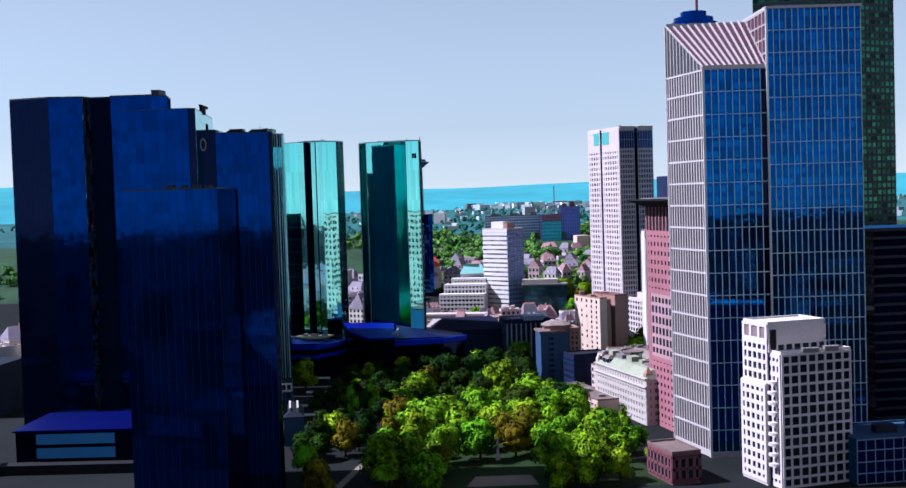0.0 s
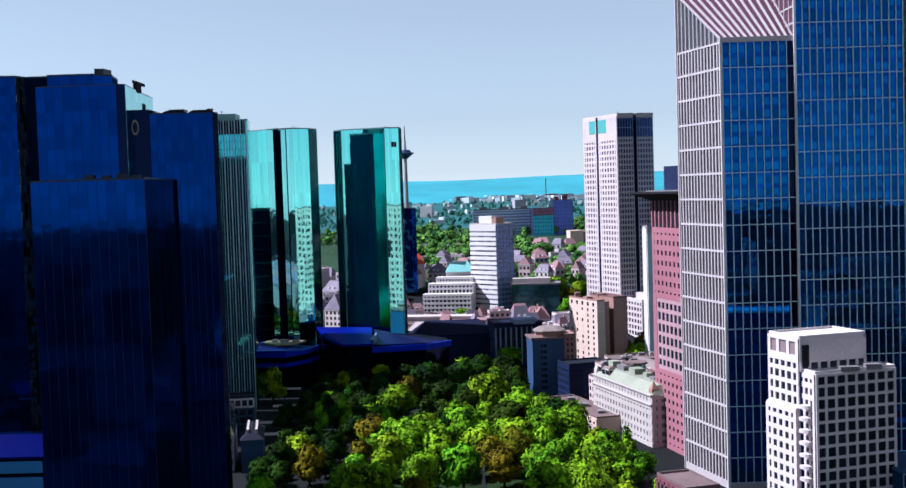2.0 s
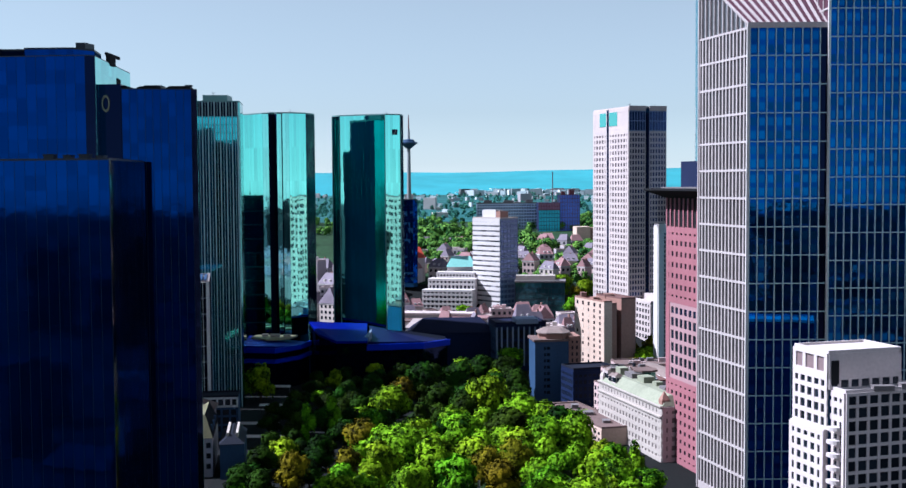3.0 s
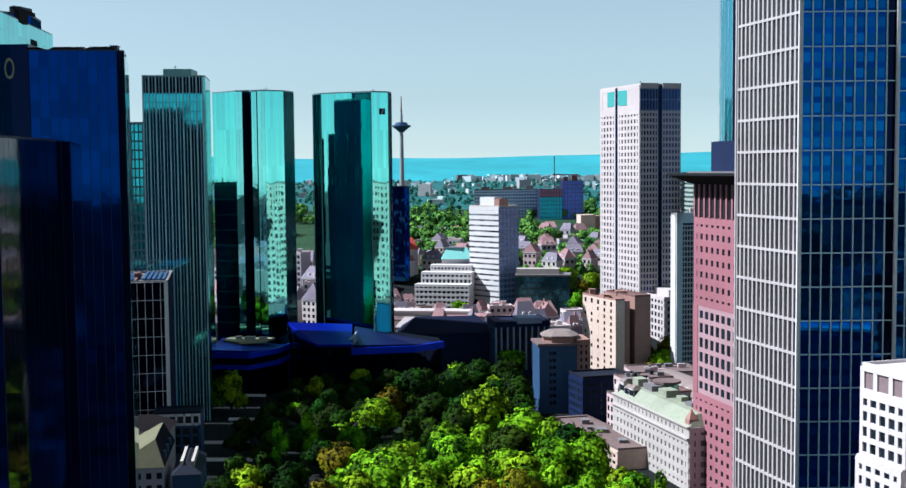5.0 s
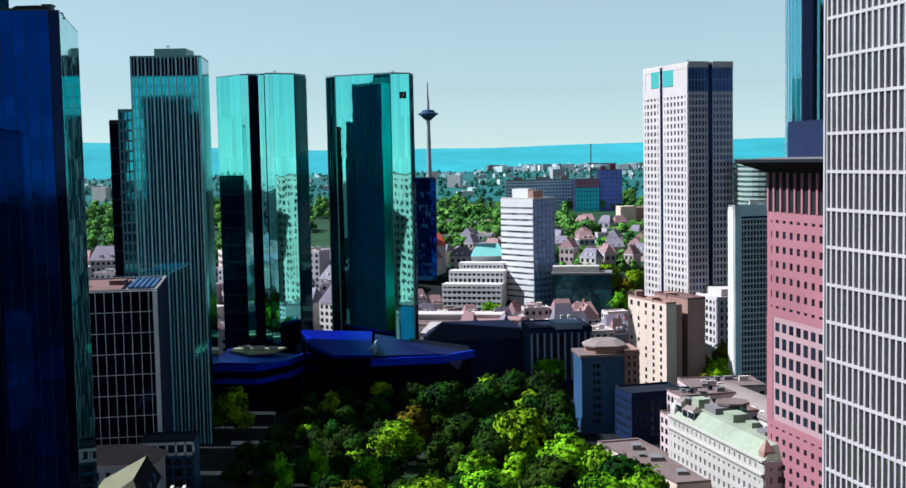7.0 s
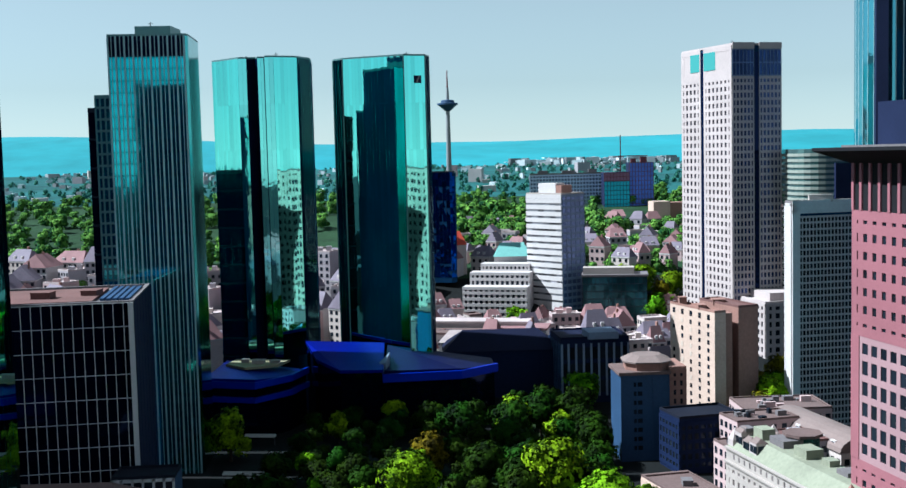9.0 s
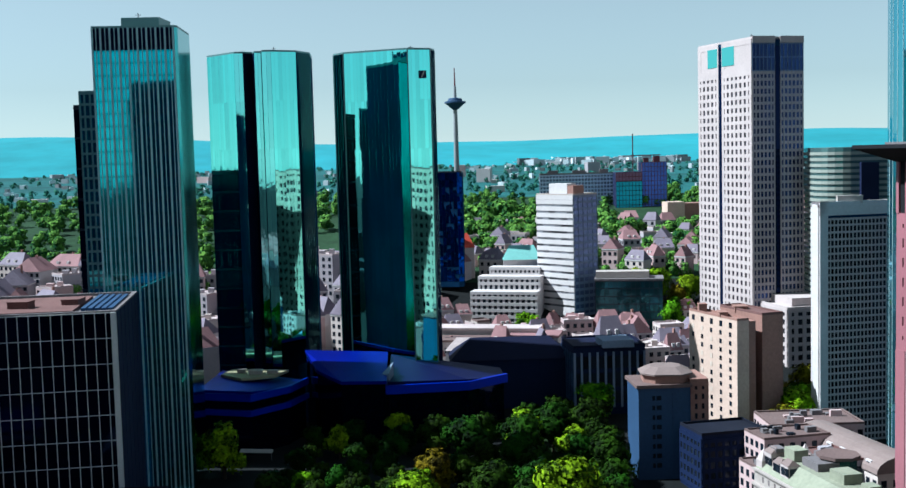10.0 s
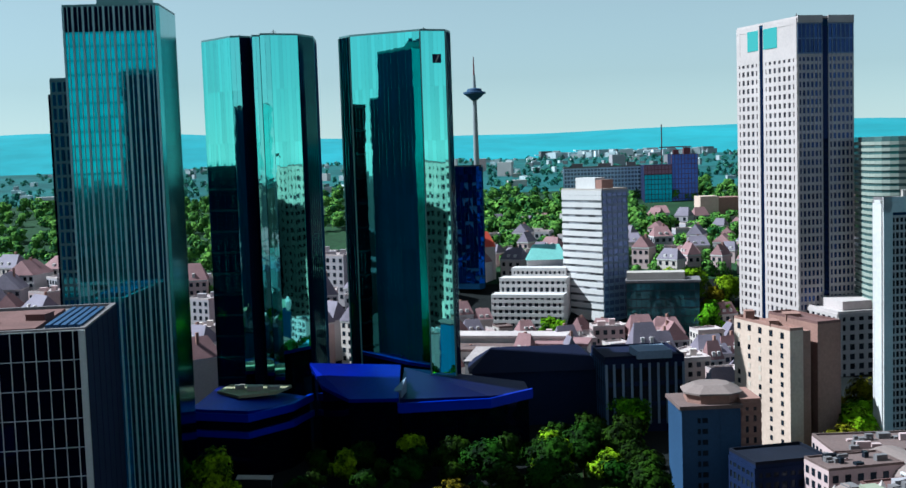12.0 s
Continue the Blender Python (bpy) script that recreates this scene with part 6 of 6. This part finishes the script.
KINDS = [tree_kind(11, 8.0, 16, M_LEAF, "broad fresh green park tree in leaf", 4920, 0.49, 9, 0.14), tree_kind(12, 6.8, 14, M_LEAF, "broad fresh green park tree in leaf", 4260, 0.49, 7, 0.12),
         tree_kind(13, 8.8, 17, M_LEAF, "large fresh green park tree in leaf", 5410, 0.51, 11, 0.14), tree_kind(14, 6.2, 12, M_LEAF, "round fresh green park tree", 3770, 0.49, 5, 0.1),
         tree_kind(15, 7.2, 15, M_LEAF_B, "olive brown park tree in young leaf", 4260, 0.47, 9, 0.14), tree_kind(16, 3.4, 16, M_LEAF, "narrow upright green park tree", 2950, 0.38, 9, 0.06),
         tree_kind(17, 8.6, 17, M_LEAF_B, "large olive park tree in young leaf", 5080, 0.49, 10, 0.14),
         tree_kind(18, 7.6, 16, M_LEAF_SHADED, "broad deep green park tree, leaves darkened for shade", 4920, 0.49, 9, 0.12), tree_kind(19, 6.4, 13, M_LEAF_SHADED, "round deep green park tree, leaves darkened for shade", 3770, 0.49, 6, 0.1)]


def plant(x, y, kind, size=1.0, z=None):
    ob = copy_thing(KINDS[kind], Matrix.Translation((x, y, ground_z(y) if z is None else z)) @ Matrix.Rotation(rng.uniform(0, 6.28), 4, 'Z') @ Matrix.Diagonal((size, size, size * rng.uniform(0.92, 1.1), 1)))
    return ob


def right_edge(y):
    return 86 - (y - 470) * 0.31 if y < 625 else 47 if y > 632 else 38


spots = [(-90, 676, 0, 1.15), (-16, 650, 4, 1.0), (-57, 644, 3, 0.85), (-44, 581, 5, 1.3), (-54, 573, 5, 1.15), (-21, 621, 2, 1.1), (-27, 580, 0, 0.95), (-33, 606, 1, 0.8), (7, 582, 1, 1.15), (23, 612, 2, 1.25), (38, 588, 0, 1.3), (3, 635, 7, 1.1), (-7, 691, 7, 1.15), (12, 700, 0, 1.0), (30, 690, 1, 1.0), (-34, 716, 3, 1.0), (-50, 496, 4, 1.0), (-62, 462, 0, 0.85), (29, 505, 6, 1.0), (20, 500, 6, 0.9),
         (58, 456, 5, 1.1), (-9, 458, 4, 0.85), (42, 752, 2, 1.0), (-54, 700, 1, 0.85), (-64, 706, 8, 0.8), (-20, 708, 7, 0.9), (-2, 714, 8, 1.0), (14, 716, 7, 1.0)]
for s in spots:
    plant(*s)
taken = [(s[0], s[1]) for s in spots]
for _ in range(5000):
    x, y = rng.uniform(-76, 84), rng.uniform(425, 752)
    if x > right_edge(y) - 4 or (x > 66 and y < 456) or (x < -58 and y < 560 and rng.random() < 0.75) or (-54 < x < -34 and 436 < y < 490) or (-6 < x < 36 and y < 476):
        continue
    if y > 700 and (x < -58 or y > 712 and x < 16):
        continue
    gap = 11.2
    if x < -34 or (y > 610 and x < -8):
        gap = 25
    if any((x - a) ** 2 + (y - b) ** 2 < gap * gap for a, b in taken):
        continue
    taken.append((x, y))
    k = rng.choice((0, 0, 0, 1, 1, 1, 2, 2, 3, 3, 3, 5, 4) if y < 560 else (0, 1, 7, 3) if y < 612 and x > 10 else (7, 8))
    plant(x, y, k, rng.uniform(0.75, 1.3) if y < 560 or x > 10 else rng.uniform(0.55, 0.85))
# added low trees, their leaves darkened for shade, fill the park towards the street
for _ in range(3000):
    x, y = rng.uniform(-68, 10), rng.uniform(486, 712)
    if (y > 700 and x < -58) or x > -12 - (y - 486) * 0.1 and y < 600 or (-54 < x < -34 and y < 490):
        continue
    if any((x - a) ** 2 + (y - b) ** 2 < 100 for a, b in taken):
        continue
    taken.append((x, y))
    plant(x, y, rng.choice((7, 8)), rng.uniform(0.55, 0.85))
# trees between the houses
for x, y, k, s in ((112, 716, 0, 1.2), (106, 704, 4, 1.1), (110, 730, 1, 1.3), (118, 724, 2, 1.2), (122, 742, 6, 1.3), (112, 746, 4, 1.2), (20, 872, 3, 1.0), (92, 880, 0, 1.0), (96, 900, 4, 1.0), (100, 890, 1, 0.9), (104, 910, 2, 0.9), (-60, 806, 1, 0.9), (-52, 812, 3, 0.9),
                   (16, 880, 1, 0.8), (88, 915, 2, 1.0), (78, 925, 1, 0.9)):
    plant(x, y, k, s)
for k in KINDS:
    for o in list(k.children_recursive) + [k]:
        bpy.data.objects.remove(o)

# ---------------------------------------------------------------- distance: roofs, woods, pale blocks
quarter(-60, 150, 948, 1015, 9, 8, 13, ("red", "grey", "flat", "red", "grey"), 10, (7, 13))
quarter(-20, 160, 1025, 1105, 14, 7, 11, ("red", "grey", "flat"), 10, (7, 12))
quarter(-330, -128, 790, 960, 12, 13, 24, ("flat", "flat", "grey", "red"), 12, (11, 22))
quarter(-120, -50, 850, 945, 10, 14, 26, ("flat", "grey", "flat"), 5, (10, 16))
quarter(160, 330, 900, 1100, 16, 12, 20, ("red", "flat", "grey"), 15, (11, 20))


def wood(name, boxes, label, seed, leaf=0.95, per=260, mat=M_WOOD):
    r = np.random.RandomState(seed)
    vs, qs, ns, k = [], [], [], 0
    shapes = [crown_mesh(seed * 10 + i, 6.0, 12.0, per, leaf, None, 6, 0.15) for i in range(6)]
    for x0, x1, y0, y1, n, s0, s1 in boxes:
        for _ in range(n):
            x, y, s = r.uniform(x0, x1), r.uniform(y0, y1), r.uniform(s0, s1)
            v, q, soft = shapes[r.randint(6)]
            a = r.uniform(0, 6.28)
            if 84 < x < 132 and 1085 < y < 1206:
                continue
            w = np.stack((v[:, 0] * math.cos(a) - v[:, 1] * math.sin(a), v[:, 0] * math.sin(a) + v[:, 1] * math.cos(a), v[:, 2]), 1) * s
            vs.append(w + np.array((x, y, ground_z(y) - 1)))
            qs.append(q + k)
            ns.append(np.stack((soft[:, 0] * math.cos(a) - soft[:, 1] * math.sin(a), soft[:, 0] * math.sin(a) + soft[:, 1] * math.cos(a), soft[:, 2]), 1))
            k += len(v)
    me = bpy.data.meshes.new(name)
    v, q = np.concatenate(vs), np.concatenate(qs)
    me.vertices.add(len(v))
    me.vertices.foreach_set("co", v.astype(np.float32).ravel())
    me.loops.add(q.size)
    me.loops.foreach_set("vertex_index", q.astype(np.int32).ravel())
    me.polygons.add(len(q))
    me.polygons.foreach_set("loop_start", (np.arange(len(q)) * 4).astype(np.int32))
    me.update(calc_edges=True)
    me.shade_smooth()
    me.normals_split_custom_set_from_vertices(np.concatenate(ns).tolist())
    me.materials.append(mat)
    return tagged(new(name, me), label, "trees", kind="stuff")


wood("woodland", ((-60, 90, 1040, 1150, 150, 0.8, 1.3), (-50, 60, 1110, 1130, 30, 1.2, 1.6), (-120, 160, 1170, 1300, 200, 0.5, 0.85), (100, 330, 1000, 1300, 260, 0.6, 1.0), (-420, -120, 960, 1300, 420, 0.6, 1.1),
                  (-50, 160, 940, 1110, 230, 0.55, 0.95), (-330, -120, 800, 960, 60, 0.5, 0.9)), "green woodland behind the town houses", 3)
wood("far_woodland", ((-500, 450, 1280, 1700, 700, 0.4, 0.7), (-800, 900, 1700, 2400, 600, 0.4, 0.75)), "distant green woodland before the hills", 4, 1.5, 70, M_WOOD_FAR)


def pale_blocks():
    """Far pale apartment blocks scattered on the plain."""
    for i in range(36):
        y = rng.uniform(1300, 2400)
        x = rng.uniform(-0.36, 0.40) * y
        w, l, h = rng.uniform(6, 22), rng.uniform(6, 12), rng.choice((5, 6, 7, 8, 9, 15))
        z = ground_z(y)
        th = thing("distant_block", x, y, z, "pale apartment block on the distant plain", "building", "distant blocks")
        part("wall", prism(rect(x, y, turn(rng.uniform(-30, 30)), w, l), z - 2, z + h), rng.choice(WALLS), th)


pale_blocks()


def distant_suburb():
    """Countless small pale buildings before the hills."""
    r = random.Random(77)
    bm = bmesh.new()
    for i in range(320):
        y = 1350 + 1050 * r.random() ** 0.8
        x = r.uniform(-0.36, 0.42) * y
        z = ground_z(y)
        prism(rect(x, y, turn(r.uniform(-40, 40)), r.uniform(3, 11), r.uniform(3, 7)), z - 2, z + r.uniform(3, 6.5), bm)
    for i in range(90):
        x, y = r.uniform(20, 330), r.uniform(2350, 2560)
        prism(rect(x, y, turn(r.uniform(-30, 30)), r.uniform(8, 26), 9), ground_z(y), ground_z(y) + r.uniform(5, 13), bm)
    ob = part("distant_suburb", bm, M_SUBURB, None)
    tagged(ob, "scattered small pale buildings before the hills", "buildings", kind="stuff")


# the pale blue cast of distance haze is part of this colour
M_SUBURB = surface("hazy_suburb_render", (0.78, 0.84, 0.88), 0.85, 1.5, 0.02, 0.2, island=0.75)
distant_suburb()


# wall colour darkened so that the glass towers reflect little
M_REAR = surface("darkened_rear_wall", (0.07, 0.075, 0.09), 0.7)


def rear_block(x, y, w, l, h, deg):
    th = thing("city_building", x, y, 0, "plain dark city block added beside the walk", "building", "rear blocks")
    poly = rect(x, y, turn(deg), w, l)
    part("wall", prism(poly, 0, h), M_REAR if x < -60 else rng.choice((M_REAR, M_BROWN)), th)
    part("roof_deck", prism(poly, h, h + 0.5), M_ROOF_DARK if x < -60 else M_ROOF_BROWN, th)


def rear_city():
    """Blocks added behind and beside the walk to close the place and dim reflections."""
    for i in range(70):
        y = rng.uniform(-520, 330)
        side = rng.choice((-1, 1))
        x = side * (max(0.0, y) * 0.46 + 40 + rng.uniform(0, 330)) if y > 150 else rng.uniform(-420, 420)
        if -185 < x < 165 and -200 < y < 360:
            continue
        h = rng.uniform(22, 50)
        if y < -60 and rng.random() < 0.4:
            h = rng.uniform(60, 105)
        rear_block(x, y, rng.uniform(22, 45), rng.uniform(20, 40), h, rng.uniform(-10, 25))
    for i in range(60):
        x, y = rng.uniform(-640, -205), rng.uniform(330, 760)
        if x > -0.52 * y + 60 or (x > -240 and y > 540):
            continue
        rear_block(x, y, rng.uniform(20, 40), rng.uniform(20, 40), rng.uniform(18, 34), rng.uniform(-10, 25))


rear_city()


def near_streets():
    """Added rows of low roofs below the walk, seen only in the mirror glass."""
    for row in range(9):
        for k in range(8):
            x, y = -150 + k * 38 + rng.uniform(-3, 3), -160 + row * 54 + k * 6
            if rng.random() < 0.85:
                # houses on the left are darkened to dim what the dark towers reflect
                house(x, y, rng.uniform(20, 32), rng.uniform(12, 18), rng.uniform(13, 20), 12, rng.choice(("flat", "red", "grey", "brown")) if x > -45 else "dark", rng.choice(WALLS) if x > -45 else M_REAR, windows=False)


near_streets()
